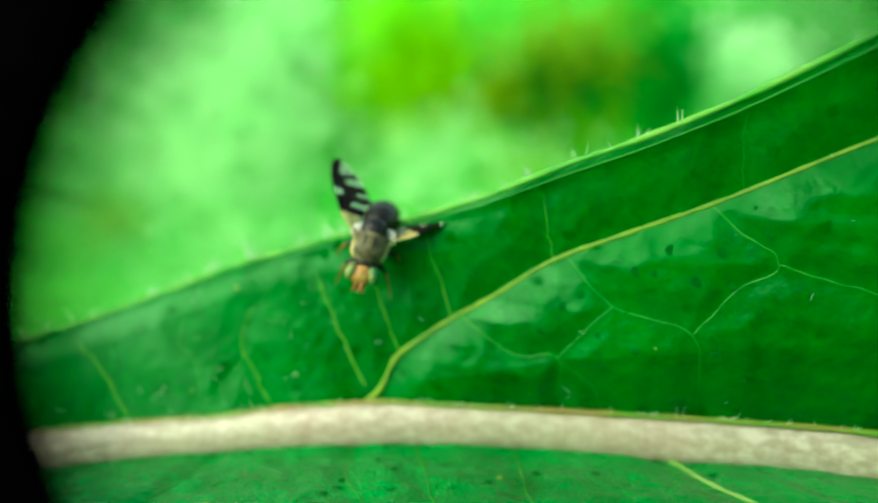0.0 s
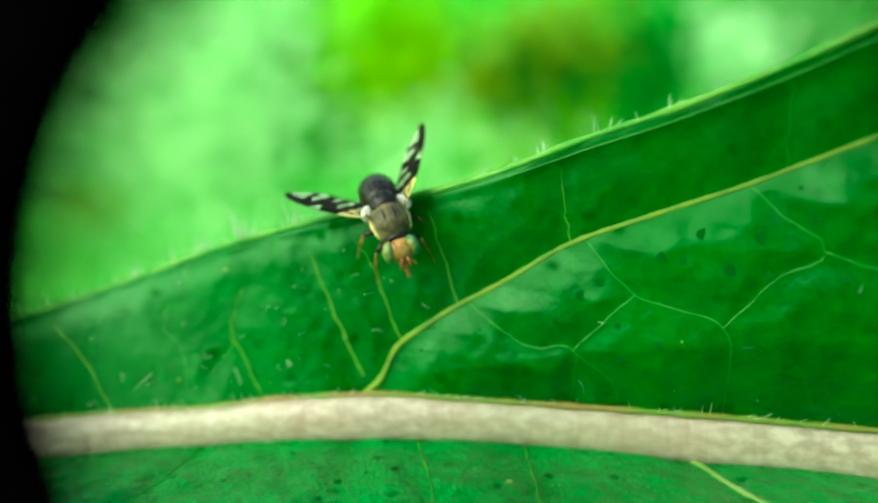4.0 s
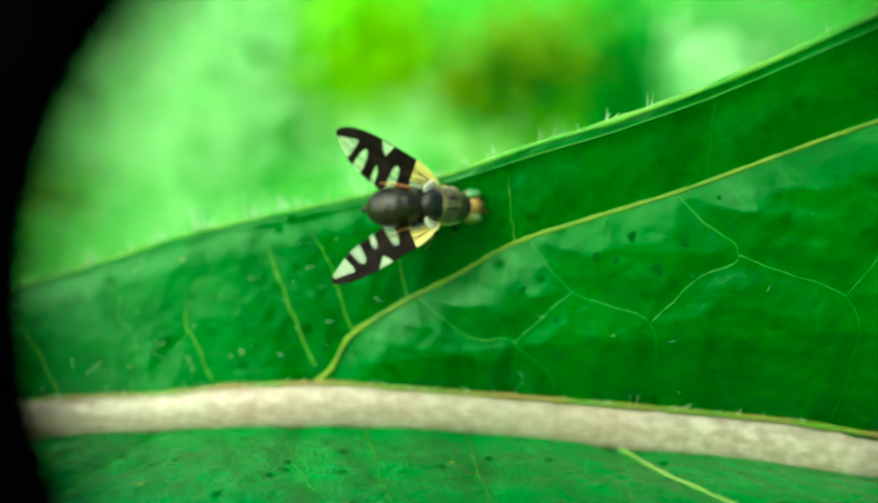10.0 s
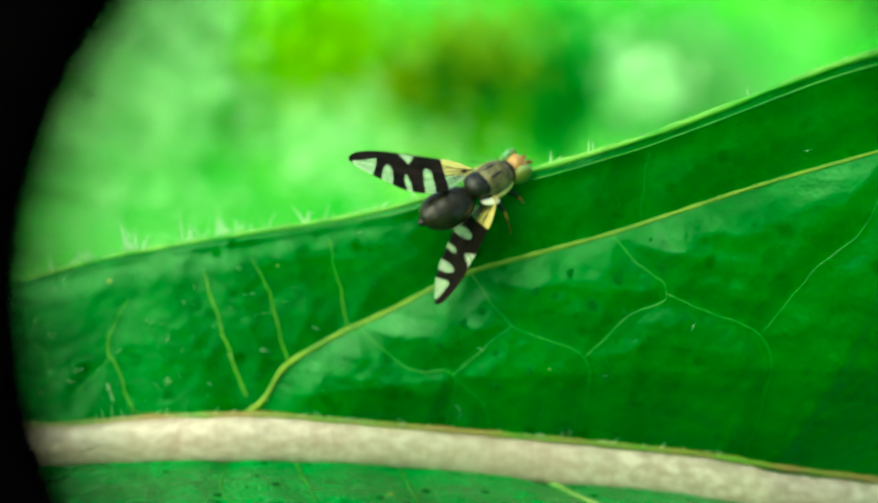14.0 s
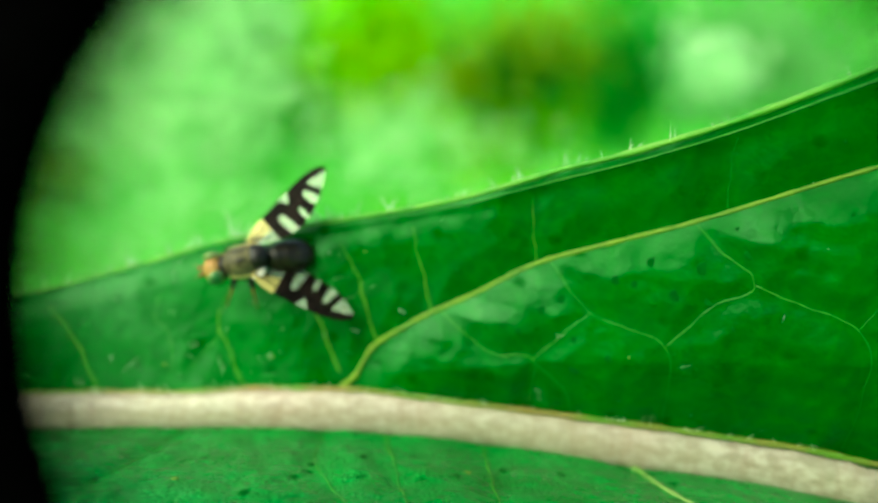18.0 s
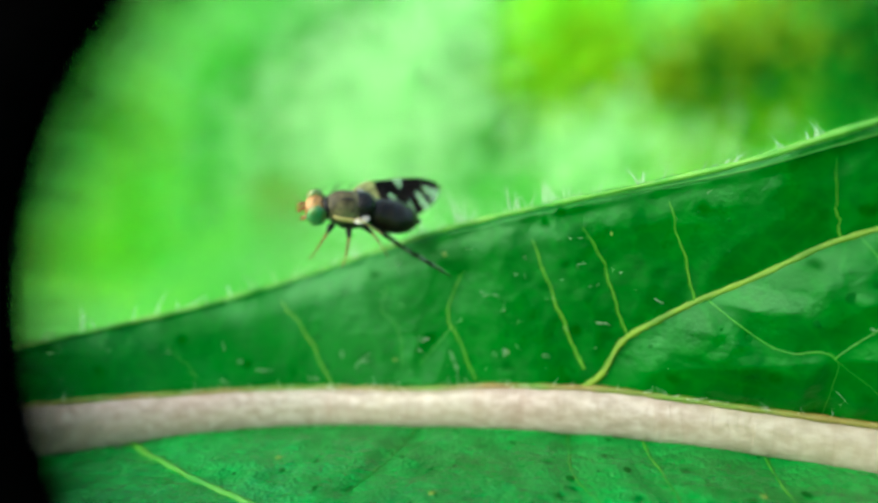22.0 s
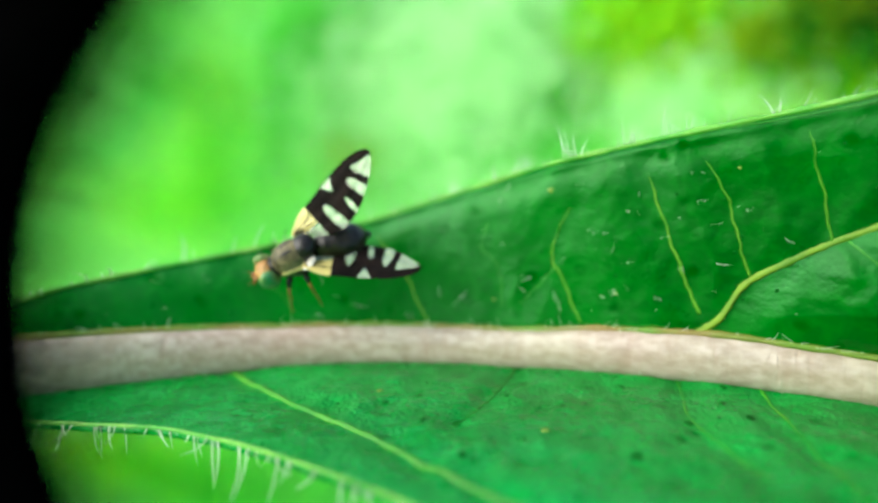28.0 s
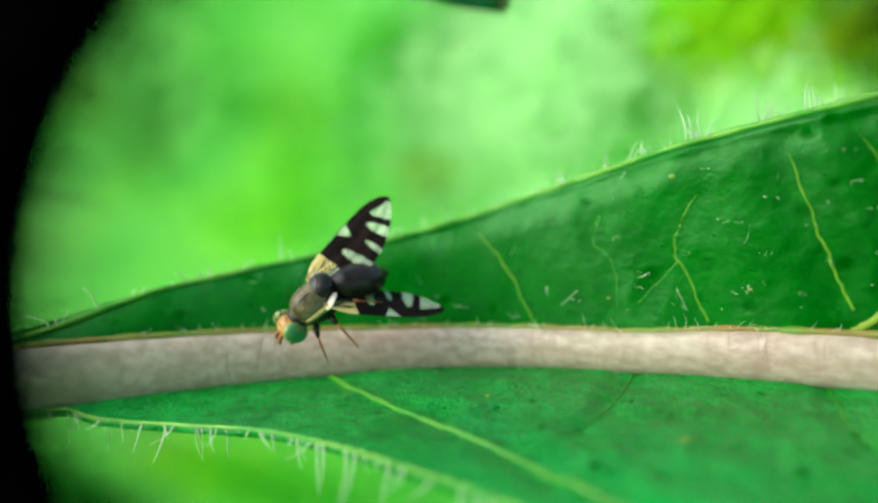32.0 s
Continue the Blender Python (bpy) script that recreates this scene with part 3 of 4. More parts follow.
def build_hairs():
    rng = np.random.RandomState(11)
    pieces = []
    x = -26.0
    while x < 20:
        x += rng.choice((0.10, 0.2, 0.35, 0.7))
        root = up_surface(np.array(x), np.array(float(top_edge(x))) - 0.03)
        short = 0.55 if x > 3 else 1.0
        pieces.append(hair(rng, root, (rng.normal(0.1, 0.35), rng.normal(-0.2, 0.4), 1.0), rng.choice((0.2, 0.3, 0.45, 0.7)) * rng.uniform(0.6, 1.15) * (short if x > -11 else 1.3), 0.024))
    for x, length in ((-7.3, 1.25), (-6.85, 0.85), (-7.05, 0.6), (-5.36, 0.95), (-5.2, 0.7), (-4.25, 0.9), (-4.0, 0.65), (-3.6, 0.6), (-9.8, 0.7), (-9.0, 0.7), (-8.62, 0.55), (-11.3, 0.5), (-1.35, 0.7), (2.15, 0.5), (4.2, 0.5), (6.0, 0.45), (6.95, 0.55), (3.0, 0.45)):
        for lean in (0.0, 0.12):     # the longest hairs, two to a root
            root = up_surface(np.array(x + lean), np.array(float(top_edge(x + lean)) - 0.03))
            pieces.append(hair(rng, root, (rng.normal(-0.15, 0.25), rng.normal(-0.2, 0.2), 1.0), length * (1 - 2.5 * lean), 0.034 if x < 0 else 0.02))
    ob = mesh_part("margin_hairs", to_world(joined(pieces)[0]), joined(pieces)[1], HAIR, leaf, "fine white hairs along the upper rim")
    tagged(ob, kind="stuff")
    pieces = []
    x = -25.0
    while x < 2:
        x += rng.choice((0.10, 0.18, 0.35, 0.8))
        root = low_surface(np.array(x), np.minimum(low_edge(x), rib_y(x) - 0.05))
        pieces.append(hair(rng, root, (rng.normal(0.1, 0.3), rng.normal(-0.3, 0.3), -1.0), rng.choice((0.35, 0.6, 0.9, 1.3)) * rng.uniform(0.7, 1.0), 0.027))
    ob = mesh_part("margin_hairs", to_world(joined(pieces)[0]), joined(pieces)[1], HAIR, leaf, "fine curled white hairs along the lower rim")
    tagged(ob, kind="stuff")
    pieces = []
    for _ in range(45):
        x = rng.uniform(-22, 14)
        z = rib_top(x) + (top_edge(x) - rib_top(x)) * rng.uniform(0.03, 0.95)
        root = up_surface(np.array(x), np.array(z))
        pieces.append(hair(rng, root, (rng.normal(0.6, 0.6), rng.normal(-0.35, 0.2), rng.normal(0, 0.5)), rng.uniform(0.12, 0.40), 0.006))
    for _ in range(110):
        x = rng.uniform(-24, 14)
        root = np.array((x, float(upper_y(x, rib_top(x))) - 0.15, float(rib_top(x)) + 0.08))
        pieces.append(hair(rng, root, (rng.normal(0.5, 0.7), -0.5, rng.normal(0.6, 0.4)), rng.uniform(0.15, 0.5), 0.011))
    for _ in range(28):     # dust and crumbs caught above the midrib
        x = rng.uniform(-24, 12)
        z = float(rib_top(x)) + abs(rng.normal(0.1, 0.5))
        pieces.append(ball_data(up_surface(np.array(x), np.array(z), 0.02), np.array((1.0, 0.6, 0.7)) * rng.uniform(0.008, 0.022), None, 6, 4))
    for (x, z), (x2, z2) in LYING:     # the longest ones lie flat, curled up at the tip
        a, b = up_surface(np.array(x), np.array(z), 0.05), up_surface(np.array(x2), np.array(z2), 0.12)
        pieces.append(hair(rng, a, b - a, float(np.linalg.norm(b - a)), 0.012))
    for x, z in GLINTS:     # white bits, a few together, stand in for glints off the skin
        for _ in range(3):
            root = up_surface(np.array(x + rng.normal(0, 0.14)), np.array(z + rng.normal(0, 0.03)), 0.02)
            pieces.append(hair(rng, root, (rng.normal(0.6, 0.5), -0.2, rng.normal(0, 0.4)), rng.uniform(0.05, 0.18), 0.0055))
    for _ in range(34):     # short hairs on the midrib's lower side
        x = rng.uniform(-22, 10)
        z = float(rib_low(x)) + rng.uniform(0.0, 0.35)
        root = np.array((x, float(upper_y(x, z)) - 0.38, z))
        pieces.append(hair(rng, root, (rng.normal(0.5, 0.3), -0.3, rng.normal(0.5, 0.4)), rng.uniform(0.12, 0.3), 0.010))
    ob = mesh_part("skin_hairs", to_world(joined(pieces)[0]), joined(pieces)[1], HAIR, leaf, "scattered fine hairs lying on the blade, with white bits for glints")
    tagged(ob, kind="stuff")


build_hairs()


def build_flecks():
    """Small yellowed flecks on both halves."""
    for x, z in ((-7.65, -1.38), (-2.1, -0.4), (-9.4, -5.3), (-5.3, -4.6), (6.9, -3.1)):
        r = 0.09 if x == -7.65 else 0.05
        v, f = ball_data(up_surface(np.array(x), np.array(z), 0.004), (r, 0.02, r * 0.8), None, 10, 6, lambda a, b, d: (a * (1 + 0.3 * b), b, d * (1 + 0.3 * a)))
        mesh_part("fleck", to_world(v), f, FLECK, leaf, "small yellowed fleck")
    for x, y in ((-6.69, 19.1), (-12.2, 21.6), (1.9, 20.6)):
        v, f = ball_data(low_surface(np.array(x), np.array(y), 0.004), (0.10, 0.14, 0.02), None, 10, 6, lambda a, b, d: (a * (1 + 0.3 * b), b, d * (1 + 0.3 * a)))
        mesh_part("fleck", to_world(v), f, FLECK, leaf, "small yellowed fleck")


build_flecks()

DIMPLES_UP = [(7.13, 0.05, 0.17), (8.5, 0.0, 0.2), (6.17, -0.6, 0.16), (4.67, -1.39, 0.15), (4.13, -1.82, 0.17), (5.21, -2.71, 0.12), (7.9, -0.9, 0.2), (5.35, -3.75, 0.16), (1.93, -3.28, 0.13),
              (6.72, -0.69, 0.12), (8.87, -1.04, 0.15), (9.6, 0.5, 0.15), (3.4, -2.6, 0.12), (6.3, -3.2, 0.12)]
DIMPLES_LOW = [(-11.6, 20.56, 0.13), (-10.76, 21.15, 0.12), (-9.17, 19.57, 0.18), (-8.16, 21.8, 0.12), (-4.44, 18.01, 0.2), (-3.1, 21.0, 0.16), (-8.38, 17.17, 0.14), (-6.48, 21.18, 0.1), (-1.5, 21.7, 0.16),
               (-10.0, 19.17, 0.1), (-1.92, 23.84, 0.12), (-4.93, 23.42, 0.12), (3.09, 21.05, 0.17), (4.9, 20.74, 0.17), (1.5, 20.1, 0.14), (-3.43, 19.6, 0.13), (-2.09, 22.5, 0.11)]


def build_pits():
    """Flat dark discs that paint the shade of round dimples on both halves: the large ones, then small ones strewn
    between them.
    """
    rng = np.random.RandomState(31)
    small_low = [(x, rng.uniform(float(low_edge(x)) + 1.0, float(rib_y(x)) - 1.0), rng.uniform(0.04, 0.08)) for x in rng.uniform(-17, 12, 34)]
    small_up = [(x, float(rib_top(x)) + (float(top_edge(x)) - float(rib_top(x))) * rng.uniform(0.15, 0.85), rng.uniform(0.04, 0.07)) for x in rng.uniform(-14, 12, 22)]
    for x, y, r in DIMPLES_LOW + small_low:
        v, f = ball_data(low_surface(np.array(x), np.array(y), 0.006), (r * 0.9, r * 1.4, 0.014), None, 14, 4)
        mesh_part("dimple_shade", to_world(v), f, PIT_SHADE, leaf)
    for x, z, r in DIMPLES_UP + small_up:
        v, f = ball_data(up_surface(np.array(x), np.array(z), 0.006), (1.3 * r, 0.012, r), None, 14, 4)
        mesh_part("dimple_shade", to_world(v), f, PIT_SHADE, leaf)


build_pits()

# ---- the fly; its own space is in millimetres: x ahead, y to its left, z up, from the thorax's middle ----
MM = 0.001
fly = tagged(new("fruit_fly"), "small dark fruit fly with black-banded wings standing on the leaf", "fly")


def fly_part(name, data, material, parent=None, label="", indices=None, smooth=True, size=1.0):
    v, f = data
    return mesh_part(name, np.asarray(v) * MM * size, f, material, parent or fly, label, smooth, indices)


def build_body():
    fly_part("thorax", ball_data((0.06, 0, 0.05), (0.72, 0.58, 0.62), None, 28, 20, lambda x, y, z: (math.copysign(abs(x) ** 0.8, x), y * (1 + 0.06 * x), z * (1.0 if z > 0 else 0.85))), THORAX, None, "greyish olive dusted thorax")
    for y in (-0.16, 0.16):
        arc = [(0.06 + 0.60 * math.sin(a), y * (1 - 0.2 * abs(a)), 0.05 + 0.615 * math.cos(a) * 0.97) for a in np.linspace(-0.9, 0.9, 12)]
        fly_part("dorsal_stripe", tube_data(arc, np.array([(0.02, 0.05)] * 12), 8), BLACK, None, "dark stripe along the back")
    fly_part("scutellum", ball_data((-0.50, 0, 0.32), (0.42, 0.46, 0.32), None, 18, 12), BLACK, None, "shiny black scutellum")
    fly_part("thorax_side", joined([ball_data((-0.12, s * 0.38, -0.12), (0.55, 0.22, 0.42), None, 16, 10) for s in (1, -1)]), BLACK)
    abd = fly_part("abdomen", ball_data((-0.88, 0, -0.15), (1.0, 0.60, 0.54), None, 32, 28,
                   lambda x, y, z: (x, y * (1.05 - 0.10 * x), z * (1.0 + 0.08 * x) * (1 + 0.03 * math.sin(16 * x)))), ABDOMEN, None, "glossy dark brown abdomen")
    fly_part("tail_tip", ball_data((-1.86, 0, -0.20), (0.17, 0.15, 0.12), None, 12, 8), BLACK, abd)
    for s in (1, -1):
        fly_part("calypter", ball_data((-0.45, s * 0.58, 0.12), (0.30, 0.20, 0.07), pose(0, 0, 0, 20 * s, 0, 30 * s), 14, 8), PALE, None, "pale scale at the wing root")
        fly_part("side_stripe", ball_data((0.10, s * 0.535, 0.10), (0.44, 0.10, 0.10), pose(0, 0, 0, 0, -8, -6 * s), 16, 10), YELLOW, None, "yellow stripe on the flank")
    fly_part("collar", tube_data([(0.60, 0, 0.05), (0.72, 0, 0.04), (0.80, 0, 0.03)], [(0.38, 0.42), (0.36, 0.40), (0.32, 0.36)], 20), BLACK)
    head = fly_part("head", ball_data((1.05, 0, 0.0), (0.37, 0.46, 0.43), None, 24, 16), FACE, None, "orange-tan face")
    for s in (1, -1):
        fly_part("eye", ball_data((1.02, s * 0.36, 0.02), (0.33, 0.22, 0.44), pose(0, 0, 0, 0, 12, 12 * s), 24, 18), EYE_GREEN, head, "iridescent green compound eye")
        fly_part("antenna", joined([tube_data([(1.36, s * 0.08, 0.12), (1.52, s * 0.12, 0.06), (1.64, s * 0.14, -0.06)], (0.06, 0.075, 0.04), 8),
                                    tube_data([(1.48, s * 0.12, 0.09), (1.64, s * 0.22, 0.18), (1.76, s * 0.28, 0.22)], (0.014, 0.009, 0.004), 5)]), ORANGE, head, "short orange antenna")
    fly_part("mouthparts", ball_data((1.16, 0, -0.33), (0.17, 0.17, 0.2), None, 12, 8), ORANGE, head)
    fly_part("frons", ball_data((1.10, 0, 0.23), (0.24, 0.17, 0.2), pose(0, 0, 0, 0, 35, 0), 14, 10), FACE, head)
    rng = np.random.RandomState(5)
    br = []
    for x, y, z in [(1.15, 0.16, 0.45), (1.15, -0.16, 0.45), (0.95, 0.2, 0.45), (0.95, -0.2, 0.45), (0.4, 0.45, 0.45), (0.4, -0.45, 0.45), (0.0, 0.52, 0.42), (0.0, -0.52, 0.42),
                    (-0.4, 0.3, 0.6), (-0.4, -0.3, 0.6), (-0.55, 0.12, 0.58), (-0.55, -0.12, 0.58), (-0.95, 0.22, 0.44), (-0.95, -0.22, 0.44), (-1.05, 0.1, 0.42), (-1.05, -0.1, 0.42), (0.55, 0.3, 0.5), (0.55, -0.3, 0.5)]:
        w = np.array((x * 0.1 - 0.55, y * 0.6, 0.8)) + rng.normal(size=3) * 0.12
        w /= np.linalg.norm(w)
        r = np.array((x, y, z))
        br.append(tube_data([r, r + w * 0.22, r + w * 0.42 + np.array((-0.05, 0, 0))], (0.016, 0.011, 0.004), 5))
    ob = fly_part("bristles", joined(br), BLACK, None, "stiff black bristles")
    tagged(ob, kind="stuff")
    return abd


abdomen = build_body()
proboscis = fly_part("proboscis", tube_data([(0.10, 0, 0.22), (0.60, 0, 0.0), (0.95, 0, -0.2), (1.20, 0, -0.40), (1.42, 0, -0.52), (1.50, 0, -0.56)], (0.10, 0.12, 0.11, 0.08, 0.055, 0.07), 9), ORANGE, None, "orange sponging proboscis, put out while feeding")


def build_legs():
    """Six bent legs: dark femur, orange shin and foot."""
    hips = [((0.42, 0.28, -0.38), (0.66, 0.72, -0.42), (0.98, 0.92, -1.05), (1.12, 0.98, -1.45)),
            ((-0.05, 0.34, -0.42), (-0.05, 0.90, -0.42), (0.02, 1.18, -1.05), (0.05, 1.30, -1.45)),
            ((-0.40, 0.30, -0.40), (-0.85, 0.62, -0.48), (-1.30, 0.82, -1.05), (-1.55, 0.88, -1.45))]
    for i, (a, b, c, d) in enumerate(hips):
        for s in (1, -1):
            a2, b2, c2, d2 = [np.array((p[0], p[1] * s, p[2])) for p in (a, b, c, d)]
            mid = (a2 + b2) / 2 + np.array((0, 0, 0.05))
            leg = fly_part("leg", tube_data([a2, mid, b2], (0.08, 0.11, 0.06), 8), BLACK, None, "thin leg, dark thigh and orange shin")
            fly_part("shin", tube_data([b2, (b2 + c2) / 2, c2], (0.042, 0.036, 0.03), 7), ORANGE, leg)
            seg = [c2 + (d2 - c2) * k + np.array((0.05 * k, 0, -0.02 * math.sin(3 * k))) for k in (0, 0.25, 0.5, 0.75, 1)]
            fly_part("foot", tube_data(seg, (0.028, 0.022, 0.024, 0.02, 0.026), 6), ORANGE, leg)


build_legs()

WING_LENGTH = 3.85


def lead(u):
    """How far the leading edge stands before the wing's axis."""
    if u < 0.25:
        return 0.12 + 0.36 * (1 - (1 - u / 0.25) ** 2)
    return 0.48 + 0.08 * min(1.0, (u - 0.25) / 0.3) if u < 0.66 else 0.04 + 0.52 * math.sqrt(max(0.0, 1 - ((u - 0.66) / 0.34) ** 2.3))


def trail(u):
    """How far the trailing edge stands behind the axis."""
    if u < 0.42:
        return 0.07 + 1.05 * math.sin(math.pi / 2 * u / 0.42) ** 1.15
    return 1.12 * max(0.0, 1 - ((u - 0.42) / 0.58) ** 1.8) ** 0.80 - 0.04 * max(0.0, (u - 0.42) / 0.58) ** 6


def wing_shade(u, y):
    """0 dark band, 1 clear window, 2 yellow root; u along the wing, y across it from the axis, ahead positive."""
    if u < 0.25:
        return 2 if y > -0.18 - 0.3 * u else 1
    notch = y > 0.06 and abs(u - 0.525) < 0.068 * (y - 0.06) / 0.50
    v = (y + trail(u)) / (lead(u) + trail(u) + 1e-6)
    a = v < 0.66 and abs(u - 0.405 + 0.03 * v) < 0.042 * math.sqrt(max(0.0, 1 - (v / 0.66) ** 5))
    b = v < 0.42 and abs(u - 0.565) < 0.025 * math.sqrt(max(0.0, 1 - (v / 0.42) ** 4))
    c = v < 0.62 and abs(u - 0.735 + 0.07 * v) < 0.043 * math.sqrt(max(0.0, 1 - (v / 0.62) ** 3))
    d = 0.785 + 0.085 * max(0.0, -y) < u < 0.972 and y < 0.21 - 1.05 * (u - 0.77)
    return 1 if notch or a or b or c or d else 0


def build_wing(side):
    nu, nv = 190, 72
    verts, faces, idx = [], [], []
    for i in range(nu + 1):
        u = i / nu
        for j in range(nv + 1):
            v = j / nv
            y = -trail(u) + (lead(u) + trail(u)) * v
            z = 0.05 * math.sin(u * 3.1) + 0.012 * math.sin(v * 19 + u * 4) + 0.03 * math.sin(u * 14) * (1 - v)
            verts.append((u * WING_LENGTH, y, z * side))
    for i in range(nu):
        for j in range(nv):
            q = (i * (nv + 1) + j, (i + 1) * (nv + 1) + j, (i + 1) * (nv + 1) + j + 1, i * (nv + 1) + j + 1)
            faces.append(q)
            um, vm = (i + 0.5) / nu, (j + 0.5) / nv
            idx.append(wing_shade(um, -trail(um) + (lead(um) + trail(um)) * vm))
    pane = fly_part("wing", (verts, faces), [WING_DARK, WING_CLEAR, WING_YELLOW], None, "clear wing with black bands, held out and waved", idx, True, 1.0)
    s = pane.modifiers.new("thickness", "SOLIDIFY")
    s.thickness, s.offset = 0.000012, 0

    def at(u, v):
        return np.array((u * WING_LENGTH, -trail(u) + (lead(u) + trail(u)) * v, (0.05 * math.sin(u * 3.1) + 0.012 * math.sin(v * 19 + u * 4) + 0.03 * math.sin(u * 14) * (1 - v)) * side))
    runs = [(0.0, 0.5, 1.0, 1.0), (0.02, 0.6, 0.96, 0.80), (0.03, 0.5, 0.985, 0.58), (0.05, 0.45, 0.93, 0.30), (0.05, 0.4, 0.72, 0.02), (0.04, 0.3, 0.45, 0.03)]
    for u0, v0, u1, v1 in runs:
        path = [at(u0 + (u1 - u0) * k, (v0 + (v1 - v0) * min(1, k * 2.2)) if v1 == 1.0 else v0 + (v1 - v0) * k ** 0.7) for k in np.linspace(0, 1, 14)]
        fly_part("wing_vein", tube_data(path, np.linspace(0.022, 0.008, 14), 5), WING_DARK, pane, "", None, True, 1.0)
    for u in (0.42, 0.66):
        path = [at(u + 0.02 * k, 0.32 + 0.26 * k) for k in (0, 0.5, 1)]
        fly_part("cross_vein", tube_data(path, 0.010, 5), WING_DARK, pane, "", None, True, 1.0)
    return pane


right_wing, left_wing = build_wing(-1), build_wing(1)

# ---- the lens barrel, whose edge stands before the lens ----
barrel = tagged(new("lens_barrel"), "matt black barrel ring of a clip-on close-up lens", "lens")


def build_barrel():
    cx, cy, r0, z0, z1, n = 1.2, -0.76, 7.85, -10.15, -10.45, 110
    a0, a1 = 0.08, 1.28     # the arc that reaches into view, in half turns
    prof = ((r0, z0), (r0, z1), (r0 + 0.12, z1 - 0.12), (r0 + 1.5, z1 - 0.12), (r0 + 1.5, z0))
    verts = []
    for k in range(n + 1):
        w = math.pi * (a0 + (a1 - a0) * k / n)
        verts += [((cx + r * math.cos(w)) * MM, (cy + r * math.sin(w)) * MM, z * MM) for r, z in prof]
    faces = [(k * 5 + a, k * 5 + (a + 1) % 5, (k + 1) * 5 + (a + 1) % 5, (k + 1) * 5 + a) for k in range(n) for a in range(5)]
    faces += [(0, 1, 2, 3, 4), tuple(n * 5 + a for a in range(4, -1, -1))]
    mesh_part("rim", verts, faces, BARREL, barrel)
    rng = random.Random(3)
    fibres, count = [], 17000
    for k in range(count):     # fine black fibres added to fade the rim like lens vignetting
        w, r = math.pi * (a0 + (a1 - a0) * (k + rng.random()) / count), r0 - 2.3 * rng.random() ** 1.4
        a, t = Vector((math.cos(w), math.sin(w), 0)), Vector((-math.sin(w), math.cos(w), 0))
        base = Vector((cx, cy, rng.uniform(-10.42, -10.2)))
        v = [(base + a * (r0 + 0.06) + t * s) * MM for s in (-0.0024, 0.0024)] + [(base + a * r) * MM, (base + a * (r0 + 0.06) + Vector((0, 0, 0.02))) * MM]
        fibres.append((v, [(0, 1, 2), (1, 3, 2), (3, 0, 2), (0, 3, 1)]))
    tagged(mesh_part("flocking", *joined(fibres), BARREL, barrel, "black flocking fibres along the rim"), kind="stuff")


build_barrel()

# ---- neighbouring and far foliage ----
ground = mesh_part("ground", [(-400, -400, 0), (400, -400, 0), (400, 400, 0), (-400, 400, 0)], [(0, 1, 2, 3)], SOIL, None, "", False)
tagged(ground, "low green weeds and moss over soil", "ground", kind="structure")


def far_leaf(name, label, place, m, length, width, material, roll, tip=35, fold=0.15):
    """A broad leaf with a midrib, facing roughly towards the open side."""
    top = tagged(new(name), label, "leaf", "leaves behind")
    n, k = 26, 9
    verts = []
    for i in range(n + 1):
        u = i / n
        w = width * (math.sin(math.pi * u ** 0.8) ** 0.8) * (1 + 0.04 * math.sin(u * 23))
        for j in range(-k, k + 1):
            s = j / k
            verts.append(((u - 0.5) * length, s * w / 2, fold * width * abs(s) - 0.15 * length * (2 * u - 1) ** 2 + 0.02 * width * math.sin(9 * u + 3 * s)))
    c = 2 * k + 1
    ob = mesh_part("blade", verts, grid_faces(n + 1, c), material, top)
    sd = ob.modifiers.new("thickness", "SOLIDIFY")
    sd.thickness = 0.0003
    path = [((u - 0.5) * length, 0, -0.15 * length * (2 * u - 1) ** 2 + 0.0002) for u in np.linspace(-0.15, 0.97, 16)]
    v, f = tube_data(path, np.linspace(width * 0.025, width * 0.008, 16), 8)
    mesh_part("midrib", v, f, VEIN, top)
    turn = m.to_3x3().to_4x4() @ pose(0, 0, 0, -tip, 0, 0) @ pose(0, 0, 0, 0, 0, roll)
    top.matrix_world = Matrix.Translation(place) @ turn
    return top


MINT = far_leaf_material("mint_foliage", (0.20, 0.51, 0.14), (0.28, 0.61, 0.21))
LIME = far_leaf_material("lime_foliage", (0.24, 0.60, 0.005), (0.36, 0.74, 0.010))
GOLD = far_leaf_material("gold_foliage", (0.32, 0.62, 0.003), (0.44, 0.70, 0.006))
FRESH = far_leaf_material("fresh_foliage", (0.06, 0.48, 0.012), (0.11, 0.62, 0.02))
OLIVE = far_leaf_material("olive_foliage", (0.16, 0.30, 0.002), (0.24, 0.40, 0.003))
# brighter copies of the mint and lime, with sunlight put into the colour
LIT_MINT = far_leaf_material("lit_mint_foliage", (0.56, 0.92, 0.44), (0.70, 0.95, 0.57))
LIT_LIME = far_leaf_material("lit_lime_foliage", (0.32, 0.84, 0.03), (0.44, 0.90, 0.06))
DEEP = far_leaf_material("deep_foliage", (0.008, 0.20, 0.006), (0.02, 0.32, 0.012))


def hedge_material():
    m, t, p = mat_nodes("hedge_foliage")
    a = noise_mix(t, (0.06, 0.52, 0.015), (0.16, 0.66, 0.07), 5, 1.0, 0.35, 0.65)
    b = noise_mix(t, (0.0, 0.0, 0.0), (0.5, 0.5, 0.5), 7, 1.0, 0.5, 0.75)
    c = mix_colour(t, b, a, (0.16, 0.66, 0.008))
    t.links.new(c, p.inputs["Base Color"])
    p.inputs["Roughness"].default_value = 0.7
    translucent(t, p, c, 0.4)
    return m


